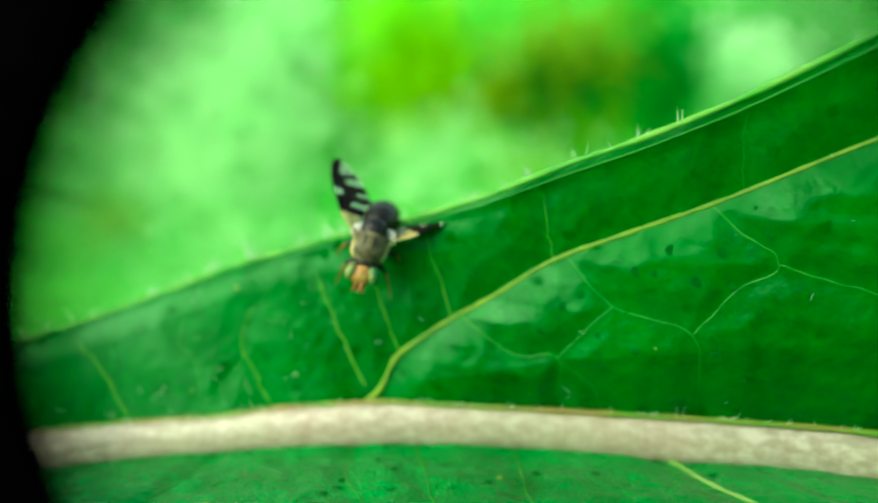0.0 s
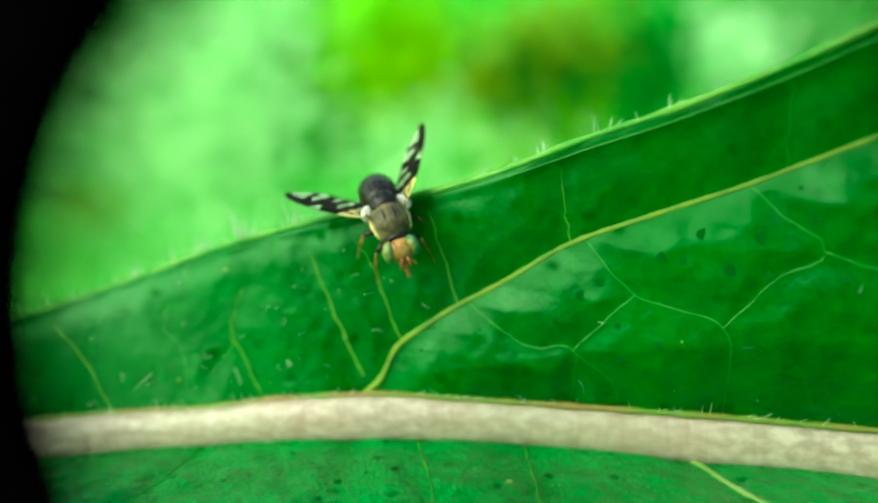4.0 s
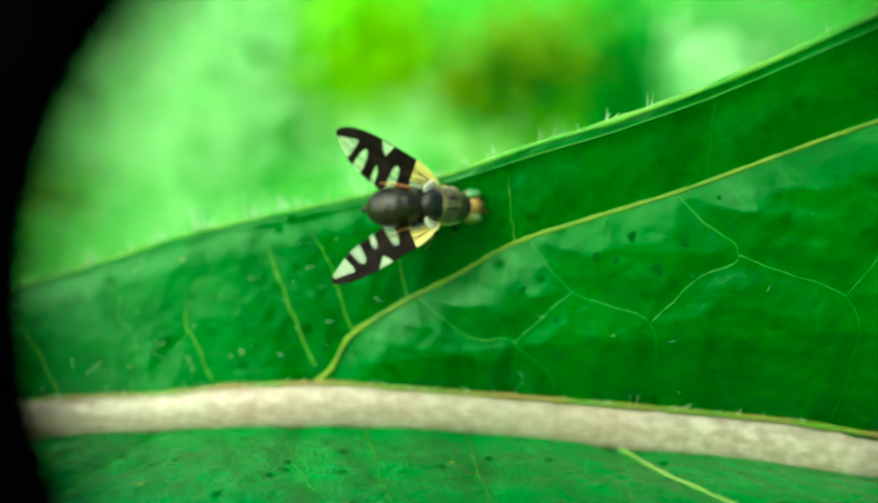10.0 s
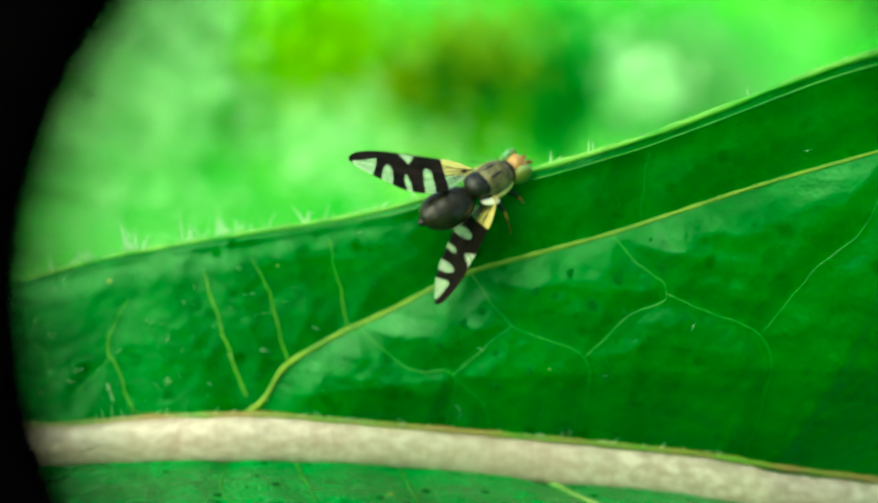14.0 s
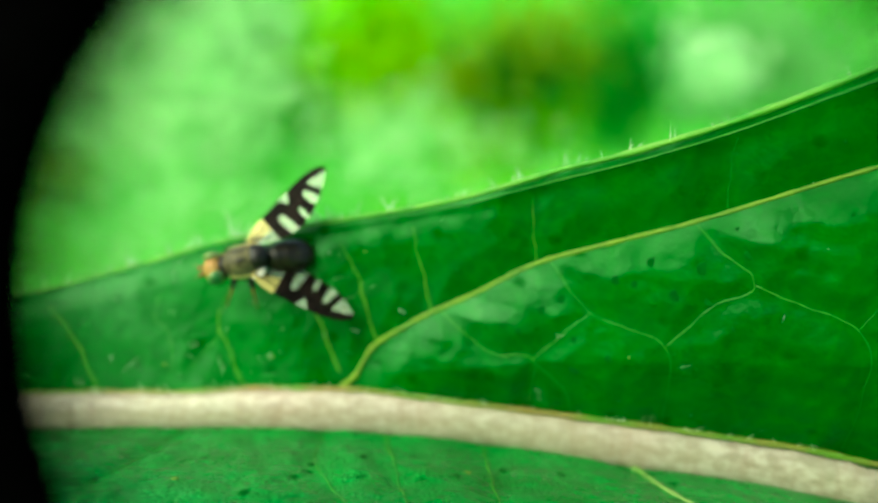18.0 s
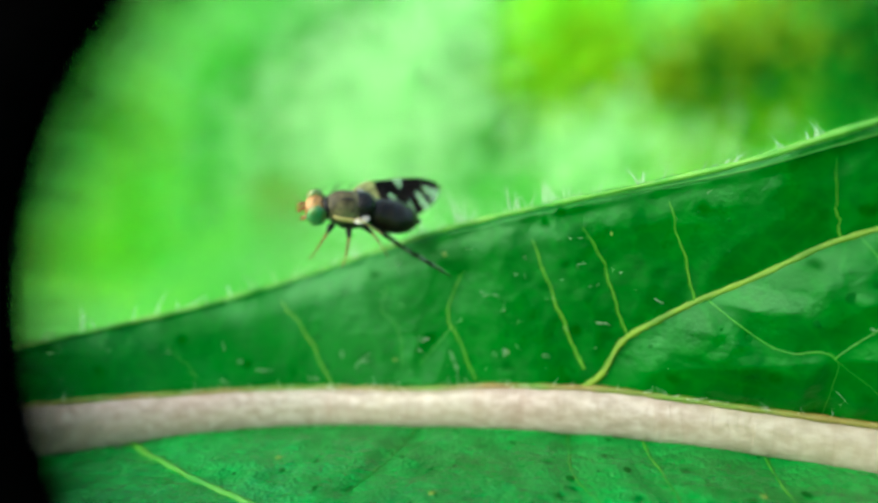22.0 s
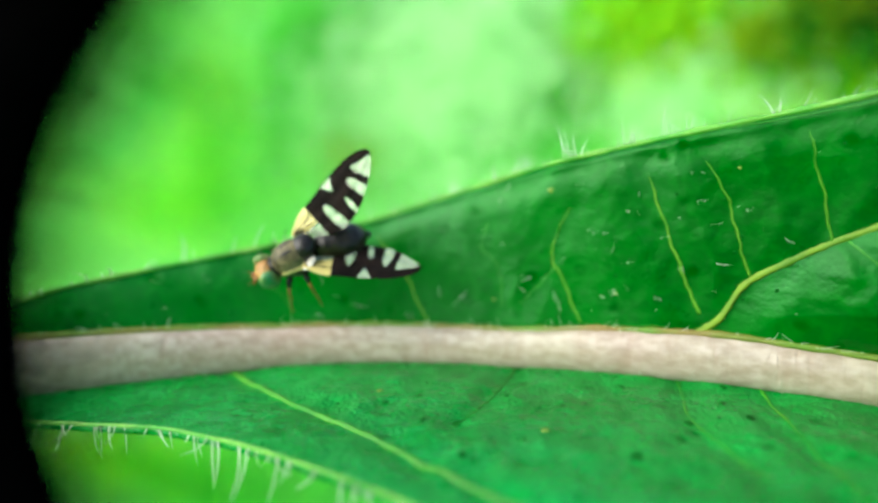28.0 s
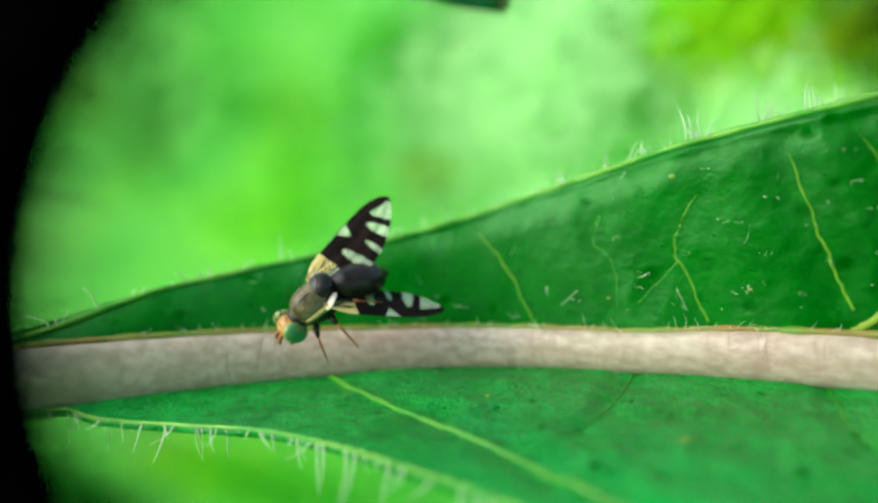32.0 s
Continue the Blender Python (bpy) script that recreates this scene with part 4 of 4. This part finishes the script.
HEDGE = hedge_material()
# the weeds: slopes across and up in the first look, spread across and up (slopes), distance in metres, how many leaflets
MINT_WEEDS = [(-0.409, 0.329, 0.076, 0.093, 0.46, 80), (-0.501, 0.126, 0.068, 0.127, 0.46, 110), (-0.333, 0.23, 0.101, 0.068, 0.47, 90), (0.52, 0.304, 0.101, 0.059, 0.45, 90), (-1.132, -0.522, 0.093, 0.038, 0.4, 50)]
LIT_MINT_WEEDS = [(-0.421, 0.136, 0.101, 0.093, 0.44, 150), (-0.24, 0.329, 0.051, 0.059, 0.44, 60), (-0.016, 0.147, 0.051, 0.038, 0.43, 40), (0.093, 0.164, 0.059, 0.03, 0.42, 30), (0.427, 0.278, 0.042, 0.03, 0.43, 25), (-0.301, 0.196, 0.07, 0.08, 0.42, 80)]
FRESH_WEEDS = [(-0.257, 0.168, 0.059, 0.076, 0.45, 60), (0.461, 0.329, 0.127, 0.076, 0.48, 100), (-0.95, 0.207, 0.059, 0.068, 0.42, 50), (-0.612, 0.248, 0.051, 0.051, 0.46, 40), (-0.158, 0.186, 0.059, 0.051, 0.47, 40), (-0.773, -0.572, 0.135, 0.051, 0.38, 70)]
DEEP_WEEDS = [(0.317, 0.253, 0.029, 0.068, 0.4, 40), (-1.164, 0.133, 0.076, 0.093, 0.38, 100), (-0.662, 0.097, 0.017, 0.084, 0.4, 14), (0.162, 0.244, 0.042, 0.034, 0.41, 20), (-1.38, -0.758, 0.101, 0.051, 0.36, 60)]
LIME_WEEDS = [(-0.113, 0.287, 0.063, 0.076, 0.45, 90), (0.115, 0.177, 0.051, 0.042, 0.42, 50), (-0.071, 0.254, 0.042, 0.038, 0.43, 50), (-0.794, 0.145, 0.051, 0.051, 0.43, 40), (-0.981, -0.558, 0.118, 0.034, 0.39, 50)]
LIT_LIME_WEEDS = [(-0.815, 0.003, 0.051, 0.068, 0.41, 80), (-0.891, -0.074, 0.076, 0.042, 0.42, 50), (-0.079, 0.329, 0.051, 0.051, 0.42, 50)]
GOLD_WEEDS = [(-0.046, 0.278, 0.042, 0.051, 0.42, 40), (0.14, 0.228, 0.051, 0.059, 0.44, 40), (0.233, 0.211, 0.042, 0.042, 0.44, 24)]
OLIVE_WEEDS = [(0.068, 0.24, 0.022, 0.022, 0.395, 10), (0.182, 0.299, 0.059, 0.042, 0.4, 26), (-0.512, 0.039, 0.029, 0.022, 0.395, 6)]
WEEDS = {"mint": MINT_WEEDS, "pale": LIT_MINT_WEEDS, "fresh": FRESH_WEEDS, "deep": DEEP_WEEDS, "lime": LIME_WEEDS, "bright": LIT_LIME_WEEDS, "gold": GOLD_WEEDS, "olive": OLIVE_WEEDS}
# pale and bright carry their sunlight in the leaf colour
TONE = {"bright": (LIT_LIME, "bright sunlit yellow-green"), "pale": (LIT_MINT, "very pale mint-green"), "mint": (MINT, "pale mint-green"), "lime": (LIME, "bright lime-green"), "fresh": (FRESH, "fresh green"), "olive": (OLIVE, "brownish olive"), "deep": (DEEP, "deep green"), "gold": (GOLD, "yellow-green")}


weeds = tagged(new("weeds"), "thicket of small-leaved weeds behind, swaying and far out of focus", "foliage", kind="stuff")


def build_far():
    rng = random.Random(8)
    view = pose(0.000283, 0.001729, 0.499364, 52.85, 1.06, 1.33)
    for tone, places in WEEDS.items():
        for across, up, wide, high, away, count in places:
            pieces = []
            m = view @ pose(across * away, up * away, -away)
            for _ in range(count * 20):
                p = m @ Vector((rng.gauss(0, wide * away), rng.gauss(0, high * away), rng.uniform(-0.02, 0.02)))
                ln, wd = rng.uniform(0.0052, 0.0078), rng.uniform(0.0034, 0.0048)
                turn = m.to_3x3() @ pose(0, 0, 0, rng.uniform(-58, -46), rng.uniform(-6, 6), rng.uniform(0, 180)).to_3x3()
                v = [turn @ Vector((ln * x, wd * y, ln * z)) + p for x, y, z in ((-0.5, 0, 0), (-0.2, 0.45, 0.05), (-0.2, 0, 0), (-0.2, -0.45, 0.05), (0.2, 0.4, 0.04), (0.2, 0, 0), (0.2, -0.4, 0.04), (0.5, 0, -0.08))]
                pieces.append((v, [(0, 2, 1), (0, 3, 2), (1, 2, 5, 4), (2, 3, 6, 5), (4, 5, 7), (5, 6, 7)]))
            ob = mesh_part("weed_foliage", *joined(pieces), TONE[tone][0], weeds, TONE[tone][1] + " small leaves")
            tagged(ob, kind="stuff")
    # the wall of vegetation that closes the view
    n = 48
    verts = []
    for i in range(n + 1):
        for j in range(n // 2 + 1):
            a, h = 2 * math.pi * i / n, j / (n // 2)
            back = min(1.0, max(0.0, -0.6 - 1.6 * math.cos(a)))     # taller behind the eye: an unseen bank added to darken the leaf's reflections
            r = 0.22 + (1.7 - 1.0 * back) * h + 0.03 * math.sin(7 * a + 5 * h)
            verts.append((r * math.sin(a), 0.03 + r * math.cos(a), 0.02 + (0.5 + 0.75 * back) * h * h))
    m = n // 2 + 1
    faces = [(i * m + j, (i + 1) * m + j, (i + 1) * m + j + 1, i * m + j + 1) for i in range(n) for j in range(n // 2)]
    wall = mesh_part("backdrop", verts, faces, HEDGE)
    tagged(wall, "dense blurred green weeds behind the plant, with an added bank behind the eye", "foliage", kind="structure")


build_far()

NEAR_GREEN = blade_material("neighbour_skin", (0.006, 0.08, 0.01), (0.012, 0.14, 0.03), (0.05, 0.22, 0.08), 0.4, 0.7, 0.3, 0.00008, 0.00001)


def near_leaf(label, place, facing, length, width, roll, tip, spot):
    m = pose(0, 0, 0, *facing)
    top = far_leaf("neighbour_leaf", label, Vector(place), m, length, width, NEAR_GREEN, roll, tip, 0.1)
    bits = joined([ball_data((length * 0.485, 0, -0.14 * length), (width * 0.05, width * 0.04, 0.0003), None, 10, 6)])
    mesh_part("dry_tip", *bits, simple("dry_tip", (0.25, 0.09, 0.06), (0.4, 0.2, 0.12), 2000, 0.6), top, "dry reddish tip")
    if spot:
        v, f = ball_data((length * 0.36, width * 0.12, -0.07 * length), (width * 0.11, width * 0.08, 0.0004), None, 14, 6)
        mesh_part("yellow_spot", v, f, YELLOW, top, "yellowed blotch")
    return top


side_leaf = near_leaf("dark green leaf tip with a dry point reaching in", (-0.03878, 0.01606, 0.48815), (49.9, 13.8, 22.2), 0.012, 0.0075, -22, 5, False)
high_leaf = near_leaf("dark green leaf tip with a yellow blotch swaying above", (-0.02044, 0.03101, 0.48794), (52.1, 11.7, 18.8), 0.011, 0.0050, -28, 8, True)


# ---- movement ----
FLY_ROWS = [
    (0, -0.002332, 0.018665, 0.487138, -13.1, 32.9, -106.2),
    (0.5, -0.002522, 0.018618, 0.486946, -5.2, 36.4, -95.3),
    (1, -0.002224, 0.018523, 0.486925, -3.1, 37.7, -91.9),
    (1.5, -0.001875, 0.018496, 0.487079, 3.6, 36.3, -80.4),
    (2, -0.001872, 0.018558, 0.487166, 2.6, 33.3, -88.8),
    (2.5, -0.00192, 0.018589, 0.487203, 2.2, 29.4, -90.8),
    (3, -0.001824, 0.018557, 0.487217, -1.2, 28.1, -89.5),
    (3.5, -0.00193, 0.018611, 0.487218, -2.4, 27, -92.4),
    (4.16, -0.001563, 0.018587, 0.487486, 18.1, 21.2, -55.2),
    (4.84, -0.001184, 0.018562, 0.487761, 31, 6, -22.1),
    (5.5, -0.000816, 0.018539, 0.488028, 34.3, -12.4, 7.1),
    (6, -0.00065, 0.018437, 0.487907, 35.1, -13.4, 7.4),
    (6.5, -0.000605, 0.01868, 0.488434, 46.5, -14.5, 6.9),
    (7, -0.000477, 0.018489, 0.487922, 54.7, -3.6, 1.2),
    (7.5, -0.00058, 0.018468, 0.487817, 51.2, -7.8, 5.8),
    (8, -0.000263, 0.018429, 0.488023, 49, -7.6, 6.5),
    (8.5, -0.00013, 0.018389, 0.488025, 44.1, -13.1, 8.1),
    (9, -0.000225, 0.018557, 0.488263, 37.4, -11.1, 6.2),
    (9.5, 0.000547, 0.018274, 0.488021, 47.1, 16.5, 19.7),
    (10, 0.001332, 0.01804, 0.488313, 51.9, 12.2, 21.1),
    (10.5, 0.001947, 0.017864, 0.488374, 43.1, -2.9, 19.8),
    (11, 0.001772, 0.018131, 0.488832, 36.4, -9.1, 17.7),
    (11.5, 0.001874, 0.01818, 0.489166, 42.3, -10.7, 8.2),
    (12, 0.002083, 0.017982, 0.488786, 48.2, -8.8, 3.4),
    (12.5, 0.002354, 0.01806, 0.489218, 50.5, -4.3, 7.4),
    (13, 0.003727, 0.017654, 0.489326, 49.6, -0.4, 13.3),
    (13.5, 0.003783, 0.017785, 0.489816, 38.5, -10.8, 16.6),
    (14, 0.004082, 0.017908, 0.490605, 20, -24.6, 29),
    (14.5, 0.003995, 0.01806, 0.491095, 13.6, -33.8, 38.4),
    (15.16, 0.002058, 0.018397, 0.490147, -19.7, -32.1, 94),
    (15.84, 0.000061, 0.018746, 0.48917, -38.2, -7.2, 137.6),
    (16.5, -0.001876, 0.019083, 0.488222, -35.3, 23.3, 172.9),
    (17, -0.004183, 0.01879, 0.486334, -31.9, 32.6, -174.3),
    (17.5, -0.004671, 0.01868, 0.486087, -28.6, 31.8, -161.7),
    (18, -0.006308, 0.018733, 0.485527, -32.1, 11.5, -166),
    (18.5, -0.011038, 0.018187, 0.483256, -31.2, 7.6, -150.6),
    (19, -0.011346, 0.018657, 0.483809, -13.3, 26.8, -129.9),
    (19.5, -0.011575, 0.018708, 0.4838, -14.9, 12.8, -133.4),
    (20, -0.011999, 0.018861, 0.484074, -18.3, 18.7, -121),
    (20.5, -0.011709, 0.018717, 0.484058, -12.3, 27.2, -119.3),
    (21, -0.011616, 0.018861, 0.484141, 5.6, 25.6, -122.7),
    (21.5, -0.010846, 0.018683, 0.485174, -16.8, 22.4, -144.3),
    (22, -0.010744, 0.019455, 0.48654, -14.3, -15, -158.2),
    (22.5, -0.012762, 0.018731, 0.486213, 1.7, -9.2, -148.6),
    (23, -0.015864, 0.016446, 0.485648, 0.4, 6, -128.3),
    (23.5, -0.015304, 0.016475, 0.485364, -8.2, 17.8, -117.2),
    (24, -0.015502, 0.016519, 0.485293, -6.5, 21.5, -110.6),
    (24.5, -0.015796, 0.016785, 0.48496, 7.8, -14.8, -155),
    (25, -0.015556, 0.017135, 0.485096, 1.9, -9.4, -160.4),
    (25.5, -0.015859, 0.016689, 0.484721, 1.5, -15.8, -163.4),
    (26.16, -0.015677, 0.016477, 0.48448, -6.8, -2.2, -154.8),
    (26.84, -0.01549, 0.016259, 0.484232, -13.3, 12.7, -148),
    (27.5, -0.015308, 0.016046, 0.483991, -18.6, 27.9, -142.8),
    (28, -0.015642, 0.016087, 0.483956, -17.4, 15.9, -149.6),
    (28.5, -0.015701, 0.015704, 0.483903, -7.8, 24.4, -150.9),
    (29, -0.017281, 0.014715, 0.484216, -8.2, 6.5, -172.8),
    (29.3, -0.018193, 0.014277, 0.484377, -12, 1.1, -174.5),
    (29.6, -0.017578, 0.015042, 0.484456, -15.7, -1.6, -176.2),
    (29.9, -0.017937, 0.015605, 0.48475, -6.5, -0.9, -171.3),
    (30, -0.018092, 0.015998, 0.485178, -8, 5.3, -168),
    (30.2, -0.017673, 0.01604, 0.484712, 3.1, 8.2, -159.1),
    (30.5, -0.01776, 0.01647, 0.48518, 4, 2.1, -150.5),
    (30.7, -0.017254, 0.01663, 0.484999, 3, -2.1, -145.8),
    (30.9, -0.017274, 0.017027, 0.485566, 2.4, -10.3, -142.6),
    (31, -0.01779, 0.016597, 0.48542, 2.3, -15.3, -141.3),
    (31.1, -0.018117, 0.015831, 0.484876, 1.6, -16.5, -143.5),
    (31.3, -0.017961, 0.015503, 0.484744, -0.4, -14.5, -146.3),
    (31.5, -0.017801, 0.014827, 0.484396, -5.9, -4.5, -145.2),
    (31.7, -0.017849, 0.014719, 0.484447, -4.3, -2.3, -146.1),
    (31.9, -0.017574, 0.014146, 0.484059, -8.2, 17.6, -134.4),
    (32, -0.01746, 0.013829, 0.483816, -6.5, 22.3, -130.8),
]
RIGHT_WING_ROWS = [
    (0, 38, 20.6, -153.3),
    (0.5, 40.8, 19.6, -153.5),
    (1, 49.3, 14, -131.5),
    (1.5, 47.4, 20.3, -151.3),
    (2, 51.8, 16.2, -143.7),
    (2.5, 47, 14.9, -144.4),
    (3, 39.2, 17.8, -145.5),
    (3.5, 39.3, 18, -143.7),
    (4.16, 40.6, 25, -140.5),
    (4.84, 42.7, 32, -136.6),
    (5.5, 45.5, 38.7, -132.2),
    (6, 48.6, 19.6, -139.3),
    (6.5, 60.9, 0.3, -139.2),
    (7, 58.9, 17, -152.5),
    (7.5, 43.8, 17.2, -154.3),
    (8, 59.6, 19.8, -143.8),
    (8.5, 87.7, 44.7, -113.6),
    (9, 53.3, 20.6, -136.8),
    (9.5, 37, 27.4, -157.1),
    (10, 55.7, 31, -149.6),
    (10.5, 50.1, 29, -147.2),
    (11, 69.1, 33.6, -127.5),
    (11.5, 70.9, 23.7, -118.9),
    (12, 71.1, 13.7, -111.1),
    (12.5, 121.9, 42.9, -123.8),
    (13, 57.8, 34.1, -152.3),
    (13.5, 37, 23.9, -161.1),
    (14, 41.4, 37.6, -161.4),
    (14.5, 5.8, 23.3, -162.2),
    (15.16, -37.7, 8.2, -150.7),
    (15.84, -22, -0.4, -160),
    (16.5, -5.8, -4.1, -171.8),
    (17, 6.3, -17.6, -148),
    (17.5, -4.6, 3.8, -147.6),
    (18, -18.5, -11.5, -149.7),
    (18.5, -7.7, -20.4, -171.7),
    (19, 16.6, -3.7, 176.9),
    (19.5, 29, 4, -159.9),
    (20, 43.4, 6.1, -135.5),
    (20.5, 49.4, -2.1, -143.1),
    (21, 56.4, -9.4, -151.7),
    (21.5, 22.1, 1.8, -135.7),
    (22, 12.5, 14.9, -159.4),
    (22.5, 22.2, 2.6, 167.6),
    (23, 39.6, 5.1, -164),
    (23.5, 37.1, -0.6, -131.1),
    (24, 55.4, 11.5, -138.8),
    (24.5, 30.4, -9.1, 175.8),
    (25, 22.1, -1, 172.5),
    (25.5, 24.6, -4.9, 176.8),
    (26.16, 18.8, -2.7, 180),
    (26.84, 13.4, 0.1, -176.6),
    (27.5, 8.6, 2.9, -173),
    (28, 13.5, -13.3, -165.6),
    (28.5, 15.2, -7.5, -156.7),
    (29, 13.5, -0.5, -151.9),
    (29.3, 6.4, -1, -142.8),
    (29.6, 17.8, 16.7, -155.9),
    (29.9, 23.5, 18.1, -154.6),
    (30, 15.6, 19.1, -172.6),
    (30.2, 29.6, 16, -161.3),
    (30.5, 13.3, -5.2, -141.8),
    (30.7, 15.8, -1.3, -119.5),
    (30.9, 7.9, -17.3, -110.6),
    (31, 30.3, -21.5, -139.8),
    (31.1, 36.4, -14.9, -172.6),
    (31.3, 32.1, -7.4, -163),
    (31.5, 15.1, 1.5, -163.5),
    (31.7, 12.8, 2.5, -167.1),
    (31.9, 11.3, 4, 179.9),
    (32, 19.7, 12.7, -164.4),
]
LEFT_WING_ROWS = [
    (0, 130, 9.8, 134.1),
    (0.5, 130, 6.5, 139.3),
    (1, 141.1, 13.7, 153.2),
    (1.5, 135.5, 15.2, 144.3),
    (2, 150.6, 19.9, 152.2),
    (2.5, 148.7, 15.9, 150.8),
    (3, 147.2, 13.7, 150.3),
    (3.5, 130.3, 14.9, 152.2),
    (4.16, 123.5, 15.4, 154.5),
    (4.84, 116.6, 17.3, 156.4),
    (5.5, 110, 20.5, 157.2),
    (6, 119.7, 10, 151.4),
    (6.5, 169.7, -9.1, 154.6),
    (7, -116.1, -26, 126.2),
    (7.5, -173.6, -5.6, 148.7),
    (8, 134.6, 23.8, 144.8),
    (8.5, 110.9, 34.8, 145.1),
    (9, 125.4, 15.9, 149.6),
    (9.5, 122.1, 21.8, 137.8),
    (10, 127.6, 34.1, 142.6),
    (10.5, 132.5, 25.1, 150.8),
    (11, 129.7, 28, 159.7),
    (11.5, 127.8, 21.4, 149.6),
    (12, 122.5, 20.8, 145.2),
    (12.5, 167.8, 24.6, 144.9),
    (13, -160.9, -9.3, 153.9),
    (13.5, -169.6, -26.2, 134.9),
    (14, -167.6, -15.6, 150.3),
    (14.5, -170.5, -4.1, 165.9),
    (15.16, 176.4, 11.6, 157.7),
    (15.84, 157.7, 24.3, 147.5),
    (16.5, 134.5, 31.6, 135.4),
    (17, 151.7, 16.1, 154.4),
    (17.5, 150.4, 37.5, 155),
    (18, 148.7, 11.8, 145),
    (18.5, 126, 11.8, 119.2),
    (19, 122.5, 5.5, 112),
    (19.5, 135.6, 2.1, 129.3),
    (20, 147.1, -4.9, 145.4),
    (20.5, 164.1, -25, 148.2),
    (21, 148.7, 17.5, 139.8),
    (21.5, 131.7, 28.9, 152.2),
    (22, 136, 20.4, 156.7),
    (22.5, 148.2, -1, 127.2),
    (23, 145.2, 2, 131.3),
    (23.5, 142.6, -17.5, 136.2),
    (24, 145.5, -17.6, 140.9),
    (24.5, 167.1, -0.2, 161.7),
    (25, 142.3, 10.5, 116.3),
    (25.5, 170.1, 10.7, 108.2),
    (26.16, -153.4, 16.6, 99.1),
    (26.84, 172.3, 11.3, 117.1),
    (27.5, 142, 17.9, 137.8),
    (28, 158.3, 18, 156.2),
    (28.5, 165.7, 22.5, 159.4),
    (29, 170.2, 35.5, 169.2),
    (29.3, -170.3, 41, 126.7),
    (29.6, -159.6, 55.6, 80.2),
    (29.9, -151.4, 45.3, 93.2),
    (30, -153.8, 58, 84.2),
    (30.2, -158.4, 25.3, 105.7),
    (30.5, -178.5, 2.1, 122.5),
    (30.7, 170.8, 2, 127.6),
    (30.9, 174, -8, 120.1),
    (31, 173.8, -15, 127),
    (31.1, 164.7, 0.1, 152.7),
    (31.3, 166.3, 8.7, 144.3),
    (31.5, 172.5, 27.8, 168),
    (31.7, 148.6, 43, 133.9),
    (31.9, 141.7, 37.9, 131.2),
    (32, 156.2, 47.2, 154.9),
]


SWAY = [  # the thicket stirs in the wind
    (0, 0.0104, 0.0187, 0.0005, 2.20, -1.10, -2.50), (3, 0.0000, 0.0000, 0.0000, 0.00, -0.00, 0.00), (6, 0.0152, 0.0246, 0.0008, 2.94, -1.57, -3.63),
    (9, 0.0092, 0.0126, 0.0002, 1.49, -1.01, -2.27), (12, 0.0235, 0.0373, 0.0019, 4.54, -2.29, -5.53), (13, 0.0273, 0.0377, 0.0022, 4.69, -2.66, -6.46),
    (14, 0.0209, 0.0602, 0.0042, 7.12, -1.86, -4.60), (17, 0.0076, 0.0315, 0.0010, 3.65, -0.76, -1.69), (18, 0.0038, 0.0261, 0.0007, 3.00, -0.39, -0.80),
    (19, -0.0061, 0.0014, 0.0000, 0.17, 0.69, 1.56), (20, 0.0012, -0.0144, 0.0002, -1.65, -0.15, -0.40), (22, 0.0146, -0.0092, 0.0004, -0.91, -1.76, -3.91),
    (23, 0.0177, -0.0044, 0.0005, -0.30, -2.10, -4.71), (25, 0.0158, -0.0125, 0.0006, -1.25, -1.94, -4.29), (32, 0.0158, -0.0125, 0.0006, -1.25, -1.94, -4.29),
]


def motions():
    walk(fly, [(t, pose(x, y, z, rx, ry, rz)) for t, x, y, z, rx, ry, rz in FLY_ROWS])
    walk(right_wing, [(t, pose(-0.26 * MM, -0.55 * MM, 0.23 * MM, rx, ry, rz)) for t, rx, ry, rz in RIGHT_WING_ROWS])
    walk(left_wing, [(t, pose(-0.26 * MM, 0.55 * MM, 0.23 * MM, rx, ry, rz)) for t, rx, ry, rz in LEFT_WING_ROWS])
    walk(weeds, [(t, pose(x, y, z, rx, ry, rz)) for t, x, y, z, rx, ry, rz in SWAY])
    walk(barrel, [(t, pose(x, y, z, rx, ry, rz)) for t, x, y, z, rx, ry, rz in ROWS])
    droop = [(0, -35), (1, -31), (2, -32), (3, -27), (6, -34), (7, -36), (8, -45), (9, -40), (10, -39), (11, -48), (12, -35), (13, 11), (14, 10), (17, -10), (18, -16), (19, -41), (20, -34), (21, -35), (22, -11), (23, -26), (24, -36), (25, -18), (28, -20), (29, -12), (30, -33), (31, -18), (32, -38)]
    walk(abdomen, [(t, pose(-0.70 * MM, 0, 0.02 * MM, 0, k, 0)) for t, k in droop])
    reach = [(0, 0), (1.1, 0), (1.5, 0.45), (2, 0.5), (2.5, 1), (3, 0.9), (3.5, 0.7), (4.4, 0), (32, 0)]
    walk(proboscis, [(t, pose(0.85 * k * MM, 0, -0.45 * k * MM)) for t, k in reach])
    rest = high_leaf.matrix_world.copy()
    lift = Matrix.Translation((0, 0.004, 0.014))
    walk(high_leaf, [(0, lift @ rest), (30.7, lift @ rest), (31.3, rest), (31.6, rest), (32, Matrix.Translation((0.0002, 0.0004, 0.0011)) @ rest)])

    rest = side_leaf.matrix_world.copy()
    aside = Matrix.Translation((-0.014, -0.004, 0.004))
    walk(side_leaf, [(0, aside @ rest), (29.2, aside @ rest), (30, Matrix.Translation((-0.001, 0, 0)) @ rest), (30.4, rest), (30.7, rest), (31.2, aside @ rest), (32, aside @ rest)])


motions()
